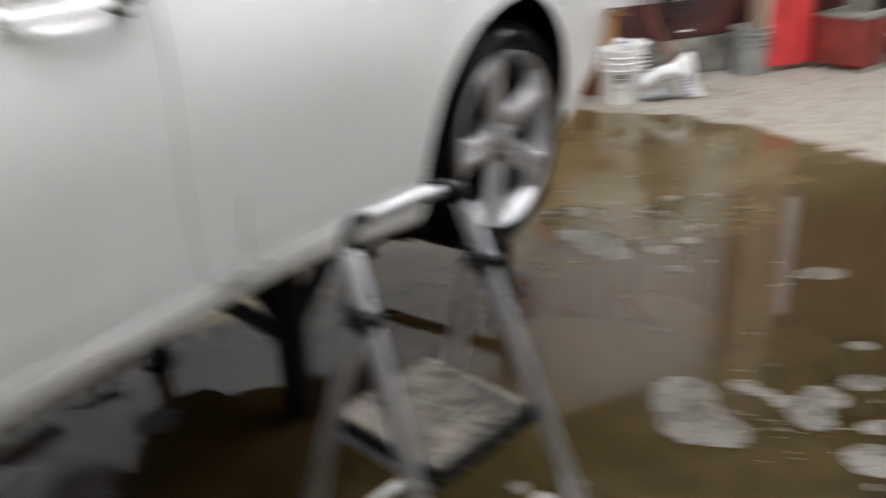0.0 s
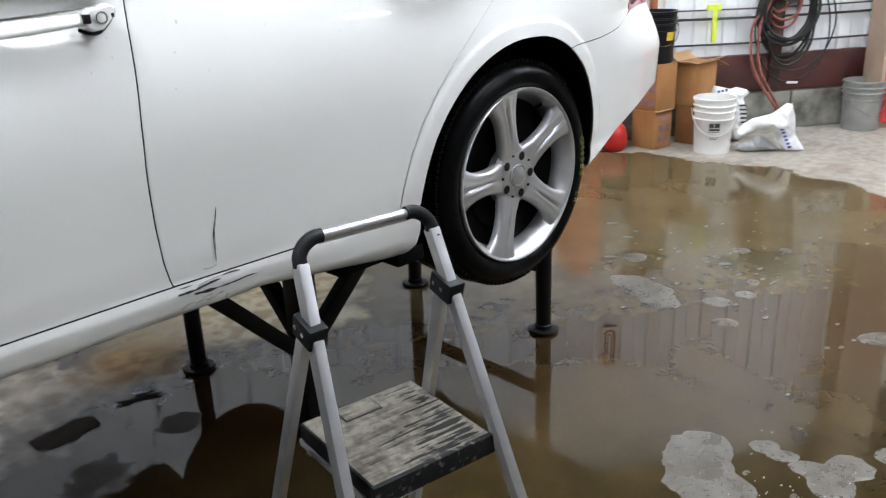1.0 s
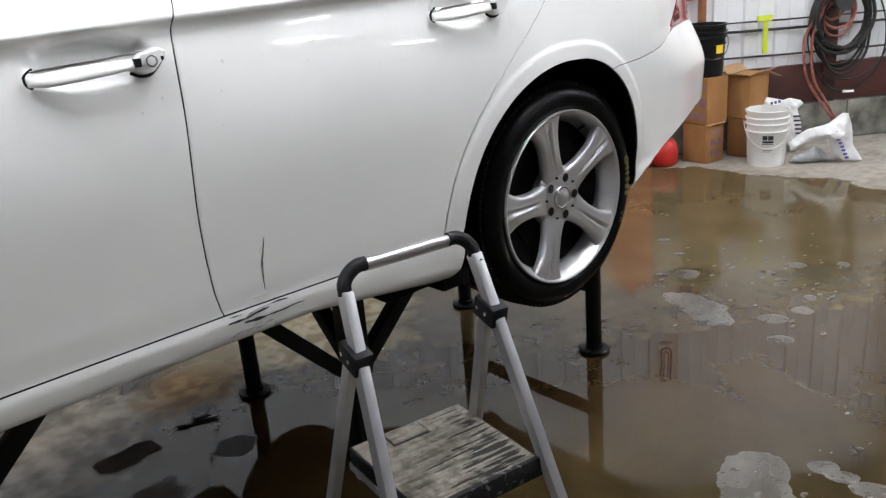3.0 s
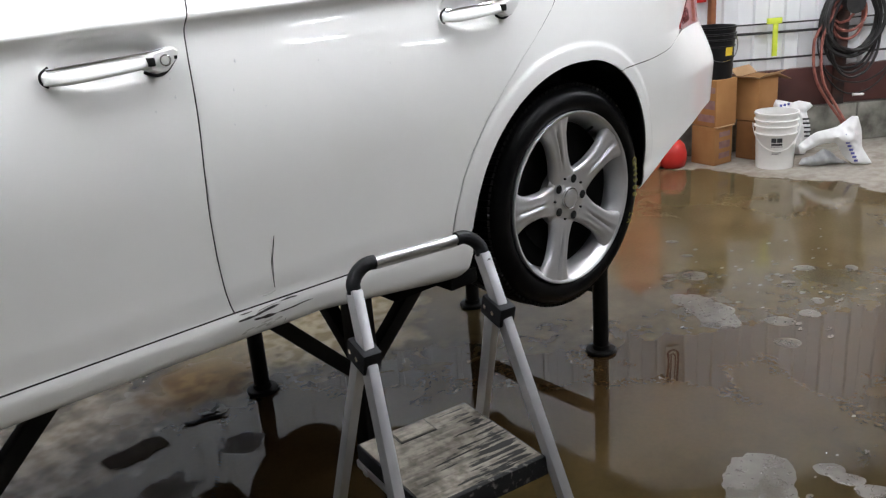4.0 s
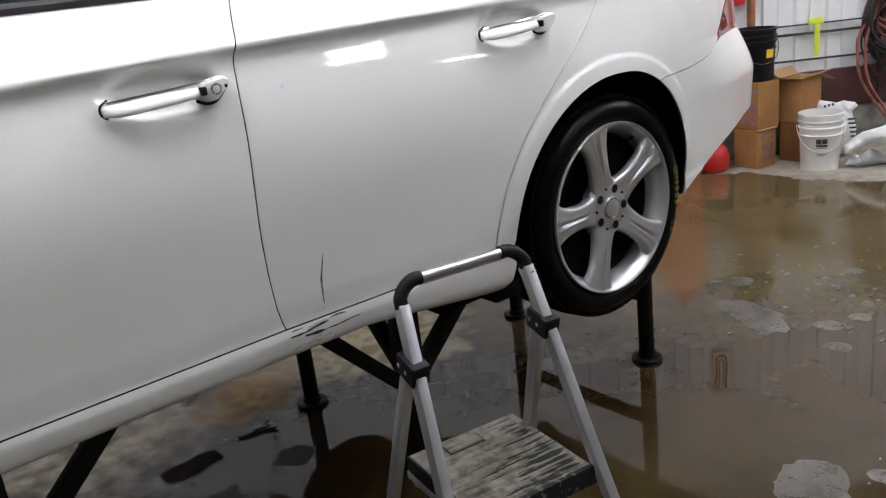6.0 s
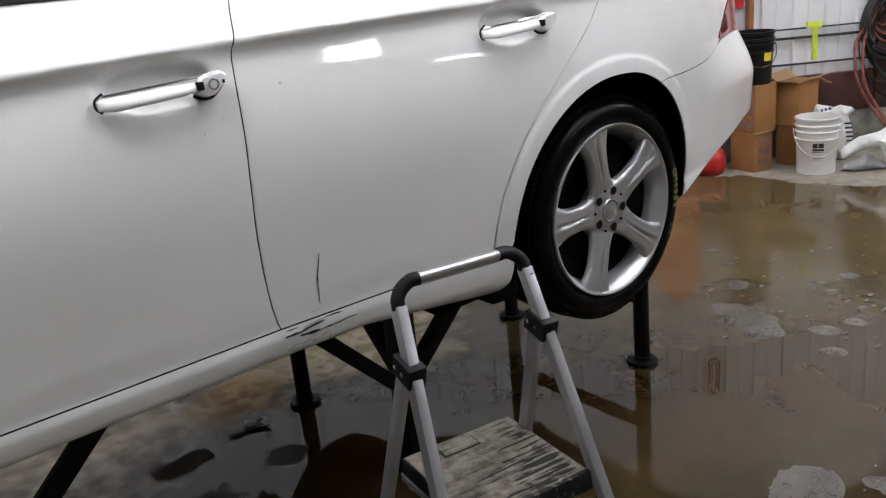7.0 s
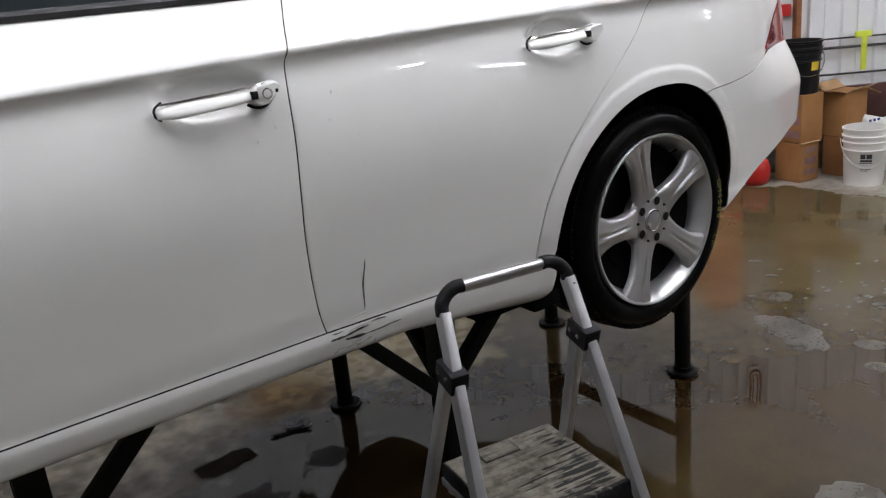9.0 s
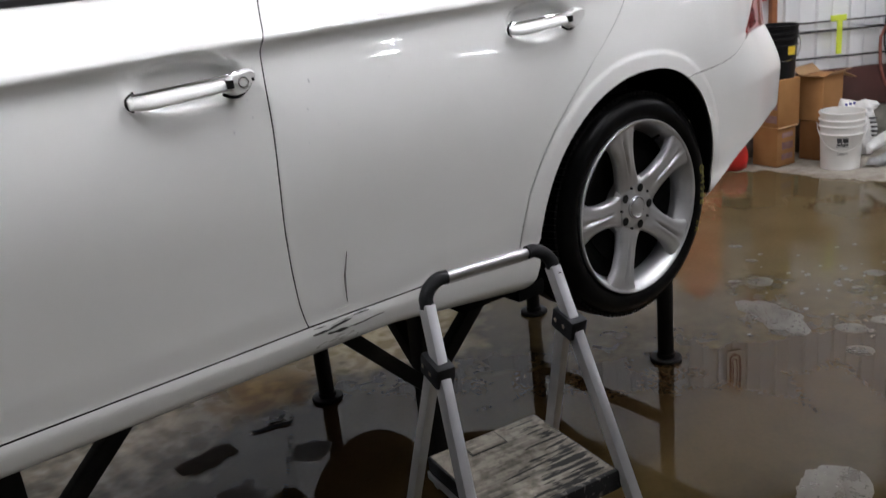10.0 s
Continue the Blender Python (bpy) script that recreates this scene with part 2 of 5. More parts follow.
    pale = mixc(span(crumb, 0.3, 0.7), (0.31, 0.28, 0.238), (0.42, 0.388, 0.34))
    pale = mixc(span(maths("ADD", maths("MULTIPLY", mid, 0.5), maths("MULTIPLY", noise_at(9.0, 8, 0.7), 0.5)), 0.50, 0.64, 0.0, 0.7), pale, (0.20, 0.168, 0.13))
    wet = mixc(span(mid, 0.3, 0.7), (0.040, 0.0230, 0.0092), (0.051, 0.0305, 0.0122))
    wet = mixc(muddy, wet, mixc(span(noise_at(5, 2, 0.5), 0.30, 0.70), (0.029, 0.0200, 0.0080), (0.044, 0.0312, 0.0132)))
    wet = mixc(shallow, wet, mixc(span(mid, 0.25, 0.75), (0.100, 0.074, 0.035), (0.122, 0.091, 0.046)))
    wet = mixc(ridge, wet, mixc(span(fine, 0.3, 0.7), (0.064, 0.045, 0.018), (0.088, 0.063, 0.027)))
    smear = span(maths("ADD", maths("MULTIPLY", mid, 0.5), maths("MULTIPLY", noise_at(9, 2, 0.5), 0.5)), 0.40, 0.60, 0.25, 1.0)
    slab, chip, rusty = blob(-1.36, 1.45, 0.50, 0.7, 0.08), blob(-0.86, 1.43, 0.13, 0.35, 0.05), blob(-0.60, 1.40, 0.19, 0.45, 0.10)
    damp = maths("MAXIMUM", maths("MULTIPLY", slab, 0.2), maths("MAXIMUM", chip, rusty))
    wet = mixc(maths("MULTIPLY", slab, smear), wet, mixc(span(fine, 0.3, 0.7), (0.42, 0.345, 0.24), (0.62, 0.53, 0.40)))
    wet = mixc(maths("MULTIPLY", chip, smear), wet, (0.46, 0.41, 0.34))
    wet = mixc(maths("MULTIPLY", rusty, 0.9), wet, mixc(span(fine, 0.35, 0.65), (0.19, 0.095, 0.022), (0.40, 0.26, 0.09)))
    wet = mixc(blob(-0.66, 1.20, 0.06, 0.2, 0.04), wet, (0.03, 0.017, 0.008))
    mud = maths("MAXIMUM", blob(-1.02, 0.80, 0.085, 0.35, 0.03), blob(-1.24, 0.70, 0.12, 0.4, 0.05))
    wet = mixc(mud, wet, mixc(span(fine, 0.3, 0.7), (0.050, 0.036, 0.026), (0.072, 0.055, 0.042)))
    proud = blob(-0.715, 0.885, 0.065, 0.30, 0.012)
    wet = mixc(proud, wet, (0.052, 0.043, 0.034))
    wet = mixc(maths("MULTIPLY", blob(-0.30, 1.68, 0.26, 0.6, 0.14), 0.8), wet, (0.34, 0.26, 0.14))
    # a dark band along the foot of the ridge
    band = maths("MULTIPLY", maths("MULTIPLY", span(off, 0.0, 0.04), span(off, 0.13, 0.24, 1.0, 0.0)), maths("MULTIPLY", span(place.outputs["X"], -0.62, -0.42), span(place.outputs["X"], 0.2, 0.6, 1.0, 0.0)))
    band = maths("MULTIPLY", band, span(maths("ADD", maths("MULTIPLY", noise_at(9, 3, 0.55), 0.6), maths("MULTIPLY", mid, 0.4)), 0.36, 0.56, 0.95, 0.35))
    ochre = blob(0.08, 1.54, 0.42, 0.8)
    wet = mixc(ochre, wet, mixc(span(fine, 0.35, 0.65), (0.30, 0.235, 0.115), (0.50, 0.41, 0.25)))
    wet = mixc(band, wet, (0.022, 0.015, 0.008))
    olive = maths("MAXIMUM", blob(1.80, 0.07, 0.20, 0.5, 0.05), blob(1.50, 0.55, 0.15, 0.5, 0.05))
    wet = mixc(olive, wet, mixc(span(fine, 0.2, 0.8), (0.058, 0.042, 0.014), (0.078, 0.058, 0.021)))
    # damp, paler slab beyond the pool on the open side
    open_side = maths("MULTIPLY", span(edge, POOL[1] - 0.1, POOL[1] + 0.5), maths("SUBTRACT", 1.0, far_side))
    wet = mixc(open_side, wet, mixc(span(coarse, 0.25, 0.75), (0.145, 0.129, 0.102), (0.195, 0.176, 0.143)))
    # faint silt on the bottom of the pool
    silt = n.new("ShaderNodeHueSaturation")
    l.new(span(noise_at(60, 2, 0.5), 0.34, 0.66, 0.96, 1.04), silt.inputs["Value"])
    l.new(wet, silt.inputs["Color"])
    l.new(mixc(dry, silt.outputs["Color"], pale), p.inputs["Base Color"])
    smooth = maths("ADD", maths("MULTIPLY", open_side, 0.25), maths("ADD", maths("ADD", maths("ADD", maths("ADD", 0.020, maths("MULTIPLY", muddy, 0.05)), maths("MULTIPLY", maths("ADD", olive, ochre), 0.12)), maths("MULTIPLY", shallow, 0.07)), maths("ADD", maths("MULTIPLY", ridge, 0.06), maths("ADD", maths("MULTIPLY", damp, 0.5), maths("MULTIPLY", maths("ADD", mud, proud), 0.6)))))
    rough = n.new("ShaderNodeMix")
    l.new(dry, rough.inputs[0])
    l.new(smooth, rough.inputs[2])
    rough.inputs[3].default_value = 0.62
    l.new(rough.outputs[0], p.inputs["Roughness"])
    p.inputs["IOR"].default_value = 1.36
    p.inputs["Specular IOR Level"].default_value = 0.5
    bp = n.new("ShaderNodeBump")
    bp.inputs["Distance"].default_value = 0.003
    l.new(maths("MULTIPLY", span(edge, POOL[1] - 0.1, POOL[1] + 0.1, 0.0012, 0.22), span(inland.outputs["Value"], 0.2, 0.7, 0.05, 1.0)), bp.inputs["Strength"])
    l.new(maths("ADD", maths("MULTIPLY", grain, 0.5), crumb), bp.inputs["Height"])
    swell = n.new("ShaderNodeBump")
    swell.inputs["Distance"].default_value, swell.inputs["Strength"].default_value = 0.01, 0.022
    l.new(noise_at(7, 2), swell.inputs["Height"])
    l.new(swell.outputs["Normal"], bp.inputs["Normal"])
    l.new(bp.outputs["Normal"], p.inputs["Normal"])
    return m


POOL = ((0.95, 0.8, 0.0), 2.42)
RIDGE = ((0.56, 0.83, 0.0), 0.72)
WETFLOOR = floor_material()


# ---- building helpers ----
def mesh_object(name, bm, material, smooth=None):
    me = bpy.data.meshes.new(name)
    bm.to_mesh(me)
    bm.free()
    me.materials.append(material)
    if smooth is not None:
        me.shade_smooth()
        if smooth < 180:
            me.set_sharp_from_angle(angle=radians(smooth))
    return new(name, me)


def part(name, bm, material, parent, label="", smooth=40):
    ob = mesh_object(name, bm, material, smooth)
    ob.parent = parent
    ob.matrix_parent_inverse = parent.matrix_world.inverted() if parent.parent is None else (parent.parent.matrix_basis @ parent.matrix_parent_inverse @ parent.matrix_basis).inverted()
    if label:
        ob["label"] = label
    return ob


def thing(name, m, label, category, group="", kind=""):
    ob = new(name)
    ob.empty_display_size = 0.1
    ob.matrix_basis = m
    bpy.context.view_layer.update()
    return tagged(ob, label, category, group, kind)


def box(bm, x0, x1, y0, y1, z0, z1, m=None, bevel=0.0):
    r = bmesh.ops.create_cube(bm, size=1, matrix=Matrix.Translation(((x0 + x1) / 2, (y0 + y1) / 2, (z0 + z1) / 2)) @ Matrix.Diagonal((x1 - x0, y1 - y0, z1 - z0, 1)))
    vs = r["verts"]
    if bevel:
        es = list({e for v in vs for e in v.link_edges})
        b = bmesh.ops.bevel(bm, geom=es, offset=bevel, segments=2, affect="EDGES", profile=0.6)
        vs = list({v for f in b["faces"] for v in f.verts} | {v for v in vs if v.is_valid})
    if m is not None:
        bmesh.ops.transform(bm, matrix=m, verts=vs)
    return vs


def rod(bm, a, b, r, r2=None, seg=16, caps=True):
    a, b = Vector(a), Vector(b)
    d = b - a
    m = Matrix.Translation((a + b) / 2) @ d.to_track_quat("Z", "Y").to_matrix().to_4x4()
    bmesh.ops.create_cone(bm, cap_ends=caps, segments=seg, radius1=r, radius2=r if r2 is None else r2, depth=d.length, matrix=m)


def bar(bm, a, b, w, h, bevel=0.003, up=(0, 0, 1)):
    """A square bar from a to b, w across and h along up."""
    a, b = Vector(a), Vector(b)
    d = (b - a).normalized()
    side = d.cross(Vector(up)).normalized()
    top = side.cross(d)
    m = Matrix((side, d, top)).transposed().to_4x4()
    m.translation = (a + b) / 2
    box(bm, -w / 2, w / 2, -(b - a).length / 2, (b - a).length / 2, -h / 2, h / 2, m, bevel)


def lathe(bm, prof, seg=48, axis="Z", m=None):
    """Turns rows of (radius, height) round the axis."""
    rings = []
    for r, h in prof:
        ring = []
        for i in range(seg):
            a = 2 * math.pi * i / seg
            c, s = r * math.cos(a), r * math.sin(a)
            v = Vector((c, s, h)) if axis == "Z" else Vector((c, h, s))
            ring.append(bm.verts.new(m @ v if m is not None else v))
        rings.append(ring)
    for p, q in zip(rings, rings[1:]):
        for i in range(seg):
            j = (i + 1) % seg
            f = (p[i], p[j], q[j], q[i])
            bm.faces.new(f if axis == "Z" else f[::-1])
    return rings


def tube(bm, pts, r, seg=10, closed=False, m=None):
    """A round tube along points."""
    pts = [Vector(p) for p in pts]
    n = len(pts)
    rings, ref = [], Vector((0.31, 0.2, 0.93))
    for i, p in enumerate(pts):
        a = pts[(i - 1) % n] if closed or i else p
        b = pts[(i + 1) % n] if closed or i < n - 1 else p
        d = (b - a).normalized()
        u = (ref - d * ref.dot(d)).normalized()
        ref = u
        w = d.cross(u)
        ring = [p + r * (math.cos(2 * math.pi * k / seg) * u + math.sin(2 * math.pi * k / seg) * w) for k in range(seg)]
        rings.append([bm.verts.new(m @ v if m is not None else v) for v in ring])
    for i in range(n if closed else n - 1):
        p, q = rings[i], rings[(i + 1) % n]
        for k in range(seg):
            j = (k + 1) % seg
            bm.faces.new((p[k], p[j], q[j], q[k]))
    if not closed:
        bm.faces.new(rings[0][::-1])
        bm.faces.new(rings[-1])


def spline(pts, per=8):
    """Catmull-Rom through points."""
    pts = [Vector(p) for p in pts]
    out = []
    for i in range(len(pts) - 1):
        p0, p1, p2, p3 = pts[max(i - 1, 0)], pts[i], pts[i + 1], pts[min(i + 2, len(pts) - 1)]
        for k in range(per):
            t = k / per
            out.append(0.5 * ((2 * p1) + (p2 - p0) * t + (2 * p0 - 5 * p1 + 4 * p2 - p3) * t * t + (3 * p1 - p0 - 3 * p2 + p3) * t**3))
    return out + [pts[-1]]


def grid(bm, rows):
    """Faces over rows of points."""
    vs = [[bm.verts.new(p) for p in row] for row in rows]
    for a, b in zip(vs, vs[1:]):
        for i in range(len(a) - 1):
            bm.faces.new((a[i], a[i + 1], b[i + 1], b[i]))
    return vs


# ---- the room: its long wall stands aslant to the car ----
SLANT = -36.0
WALL = pose(3.70 * math.sin(radians(36)), 3.70 * math.cos(radians(36)), 0, 0, 0, SLANT)
ROOM = (-9.0, 29.0, -10.0, 3.5)


def floor_and_walls():
    x0, x1, y0, h = ROOM
    bm = bmesh.new()
    box(bm, x0 - 0.3, x1 + 0.3, y0 - 0.3, 0.3, -0.2, 0.0, WALL)
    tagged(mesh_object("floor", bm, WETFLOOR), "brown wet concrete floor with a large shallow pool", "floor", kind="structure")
    # ceiling and other walls are unseen, kept dark to cut light on the car
    bm = bmesh.new()
    box(bm, x0 - 0.3, x1 + 0.3, y0 - 0.3, 0.3, h, h + 0.1, WALL)
    tagged(mesh_object("ceiling", bm, CEILM), "plain grey board workshop ceiling", "ceiling", kind="structure")
    for name, b in (("wall_west", (x0 - 0.2, x0, y0, 0.0)), ("wall_east", (x1, x1 + 0.2, y0, 0.0)), ("wall_south", (x0 - 0.2, x1 + 0.2, y0 - 0.2, y0))):
        bm = bmesh.new()
        box(bm, *b, 0.0, h, WALL)
        tagged(mesh_object(name, bm, PLAIN), "plain dark grey workshop wall, out of view", "wall", kind="structure")
    # ribbed sheet wall
    bm = bmesh.new()
    prof, s = [], x0
    while s < 3.75:
        prof += [(s, 0.0), (s + 0.060, 0.0), (s + 0.061, 0.007), (s + 0.065, 0.007), (s + 0.066, 0.0), (s + 0.175, 0.0), (s + 0.183, -0.026), (s + 0.215, -0.026), (s + 0.224, 0.0)]
        s += 0.23
    grid(bm, [[WALL @ Vector((a, b, z)) for a, b in prof] for z in (0.55, 3.0)])
    # a shorter run of the same sheet goes on past the column, over the boards
    beyond = [(a, b - 0.035) for a, b in ((p[0] + 0.25, p[1]) for p in prof[-36:]) if a > 3.9]
    beyond = beyond + [(a + beyond[-1][0] - beyond[0][0] + 0.006, b) for a, b in beyond[:9]]
    grid(bm, [[WALL @ Vector((a, b, z)) for a, b in beyond] for z in (1.25, 2.45)])
    grid(bm, [[WALL @ Vector((a, 0.12, z)) for a in (x0, x1)] for z in (0.0, h)])
    tagged(mesh_object("wall_north", bm, METALWALL, 20), "white ribbed sheet metal workshop wall", "wall", kind="structure")
    bm = bmesh.new()
    box(bm, x0, x1, -0.06, 0.11, 2.98, h, WALL, 0.004)
    tagged(mesh_object("wall_beam", bm, EAVE, 30), "dark brown timber beam over the white wall", "beam", kind="structure")
    bm = bmesh.new()
    box(bm, 3.84, x1, -0.03, 0.11, 0.57, 2.97, WALL, 0.004)
    tagged(mesh_object("wall_boards", bm, EAVE, 30), "dark brown boarded wall beyond the column", "wall", kind="structure")
    bm = bmesh.new()
    box(bm, x0, x1, -0.045, 0.1, 0.285, 0.56, WALL, 0.004)
    tagged(mesh_object("trim", bm, BROWNP, 30), "dark oxblood painted splash board along the wall", "wall trim", kind="structure")
    bm = bmesh.new()
    box(bm, x0, x1, -0.078, 0.1, 0.0, 0.280, WALL)
    base = tagged(mesh_object("baseboard", bm, MORTAR), "grey concrete block kerb at the foot of the wall", "kerb", kind="structure")
    bm = bmesh.new()
    box(bm, -0.196, 0.196, -0.012, 0.0, -0.137, 0.137, None, 0.005)
    face = bpy.data.meshes.new("block")
    bm.to_mesh(face)
    bm.free()
    face.materials.append(KERB)
    for i in range(30):
        ob = new("block", face)
        ob.parent = base
        ob.matrix_basis = WALL @ pose(-2.0 + 0.40 * i, -0.080 + 0.003 * math.sin(i * 2.3), 0.142)


floor_and_walls()


def ceiling_light(s, d, length=1.25, turn=90, tubes=(-0.045, 0.045)):
    m = WALL @ pose(s, d, ROOM[3], 0, 0, turn)
    th = thing("ceiling_light", m, "white twin tube ceiling light, switched on" if len(tubes) > 1 else "white single tube ceiling light, switched on", "ceiling light", "ceiling lights")
    bm = bmesh.new()
    box(bm, -length / 2, length / 2, -0.08, 0.08, -0.06, 0.0, m, 0.004)
    part("housing", bm, METALWALL, th)
    for y in tubes:
        bm = bmesh.new()
        rod(bm, m @ Vector((-length / 2 + 0.03, y, -0.078)), m @ Vector((length / 2 - 0.03, y, -0.078)), 0.016, seg=12)
        part("tube", bm, TUBE, th, "lit fluorescent tube")


LIGHT_PLACES = [(s, -2.7) for s in (1.6, 4.6)] + [(-1.4, -4.9), (-1.8, -5.6), (0.5, -4.1)]
# unseen twin-tube fixtures near the wall, added to brighten it and the floor
LIGHT_PLACES = [p + (1.25,) for p in LIGHT_PLACES] + [(1.6, -4.9, 0.9), (4.6, -4.9, 0.6), (-0.6, -1.2, 0.8, 0), (3.2, -1.9, 0.8, 0), (5.2, -1.7, 0.9), (-4.6, -2.7, 1.25), (-3.0, -1.6, 0.6), (5.80, -6.50, 0.85, 23, (0.0,)), (5.65, -6.05, 0.8, 34, (0.0,)), (12.0, -7.0, 1.25, 20, (0.0,)), (8.4, -5.45, 0.35, 20, (0.0,)), (12.1, -1.95, 0.7, 20, (0.0,)), (23.0, -2.4, 1.25, 0, (0.0,)), (26.2, -7.0, 1.25, 0, (0.0,))]
for place in LIGHT_PLACES:
    ceiling_light(*place)


# ---- the white car, nose towards -x, raised on stands ----
HUB = 0.838
MID = 0.92
CAR = thing("car", pose(-1.4, MID, 0.5), "white four-door saloon car with silver alloy wheels, raised off the floor", "car")


def smooth_table(xs, ys, lo, hi, sigma, n=900):
    t = np.linspace(lo, hi, n)
    v = np.interp(t, xs, ys)
    k = max(1, int(3 * sigma / (t[1] - t[0])))
    w = np.exp(-0.5 * (np.arange(-k, k + 1) * (t[1] - t[0]) / sigma) ** 2)
    return t, np.convolve(np.pad(v, k, mode="edge"), w / w.sum(), mode="valid")


PROFILE = smooth_table(
    [0.74, 0.765, 0.778, 0.79, 0.80, 0.824, 0.842, 0.850, 0.864, 0.89, 0.915, 0.95, 1.05, 1.15, 1.25, 1.33, 1.39, 1.42, 1.436, 1.447, 1.458, 1.50, 1.54, 1.60, 1.7],
    [0.14, 0.07, 0.020, 0.000, -0.005, -0.0105, -0.0125, -0.0094, -0.0094, -0.0122, -0.0147, -0.0163, -0.024, -0.031, -0.029, -0.019, -0.006, 0.0005, -0.001, -0.013, -0.006, 0.034, 0.075, 0.13, 0.23],
    0.7, 1.8, 0.004, 2200)
# the broad belly of the doors is rounder than the pressed edges at its foot and its crease
belly = smooth_table(PROFILE[0], PROFILE[1], 0.7, 1.8, 0.038, 2200)[1]
blend = np.clip((PROFILE[0] - 0.93) / 0.06, 0, 1) * np.clip((1.385 - PROFILE[0]) / 0.04, 0, 1)
blend = blend * blend * (3 - 2 * blend)
PROFILE = (PROFILE[0], PROFILE[1] * (1 - blend) + belly * blend)
TAPER = smooth_table(
    [-4.0, -3.78, -3.7, -3.6, -3.3, -2.9, -2.4, 0.1, 0.3, 0.5, 0.7, 0.95, 1.03, 1.09, 1.13, 1.2],
    [0.9, 0.62, 0.4, 0.26, 0.09, 0.02, 0.0, 0.0, 0.012, 0.04, 0.085, 0.17, 0.225, 0.31, 0.44, 0.9],
    -4.0, 1.2, 0.035)
HANDLES = ((-1.23, 1.37, 0.017), (-0.35, 1.382, 0.011))


def arch_point(a):
    """A point of the rear wheel opening at the angle a, 0 towards the tail."""
    c, s = math.cos(a), math.sin(a)
    if c < 0:
        r = 0.425 - 0.0135 * 2 * s * c
        return 0.0246 + r * c, 0.795 + r * s
    return 0.0246 + 0.318 * c, 0.865 + 0.355 * s


ARCH = [arch_point(radians(a)) for a in np.arange(-12, 188, 1.5)]
ARCH_NP = np.array(ARCH)


def side(x, z):
    """How far inwards (+y) the left flank lies at x, z."""
    if z < 0.846:
        k = min(1.0, max(0.0, (x + 0.85) / 0.42))
        z = 0.846 + (z - 0.846) / (1 + 0.75 * k)
    # the crease falls gently towards the nose
    u = max(0.0, -0.2 - x)
    zc = z + min(0.03, 0.010 * u * u) * min(1.0, max(0.0, (z - 1.2) / 0.2)) * min(1.0, max(0.0, (1.53 - z) / 0.06))
    y = np.interp(zc, *PROFILE) + np.interp(x, *TAPER)
    for cx, r in ((0.0, 1.0), (-2.854, 1.0)):
        d = float(np.sqrt(((ARCH_NP - (x - cx, z)) ** 2).sum(1).min())) if abs(x - cx) < 0.7 else 9.0
        if d < 0.15:
            k = min(1.0, max(0.0, (0.052 - d) / 0.017))
            w = 1 - d / 0.15
            y -= (0.0038 * k * k * (3 - 2 * k) + 0.005 * w * w) * min(1.0, max(0.0, (z - 0.80) / 0.16))
    if x > 0.3 and z > 1.08:
        k = min(1.0, (x - 0.3) / 0.6)
        w = min(0.16, z - 1.08)
        y += 0.62 * w * w / (w + 0.05) * k * k * (3 - 2 * k)
    for hx, hz, up in HANDLES:
        q = ((x - hx - 0.006) / 0.097) ** 2 + ((z - hz - up) / 0.043) ** 2
        if q < 4:
            y += 0.031 * math.exp(-(q**4.5))
    return y


def side_normal(x, z):
    e = 0.004
    dx, dz = (side(x + e, z) - side(x - e, z)) / (2 * e), (side(x, z + e) - side(x, z - e)) / (2 * e)
    return Vector((dx, -1.0, dz)).normalized()


def inside(p, poly):
    x, z = p
    hit = False
    for (x0, z0), (x1, z1) in zip(poly, poly[1:] + poly[:1]):
        if (z0 > z) != (z1 > z) and x < (x1 - x0) * (z - z0) / (z1 - z0) + x0:
            hit = not hit
    return hit


def resample(poly, step):
    out = []
    for (x0, z0), (x1, z1) in zip(poly, poly[1:] + poly[:1]):
        n = max(1, int(math.hypot(x1 - x0, z1 - z0) / step))
        out += [(x0 + (x1 - x0) * i / n, z0 + (z1 - z0) * i / n) for i in range(n)]
    return out


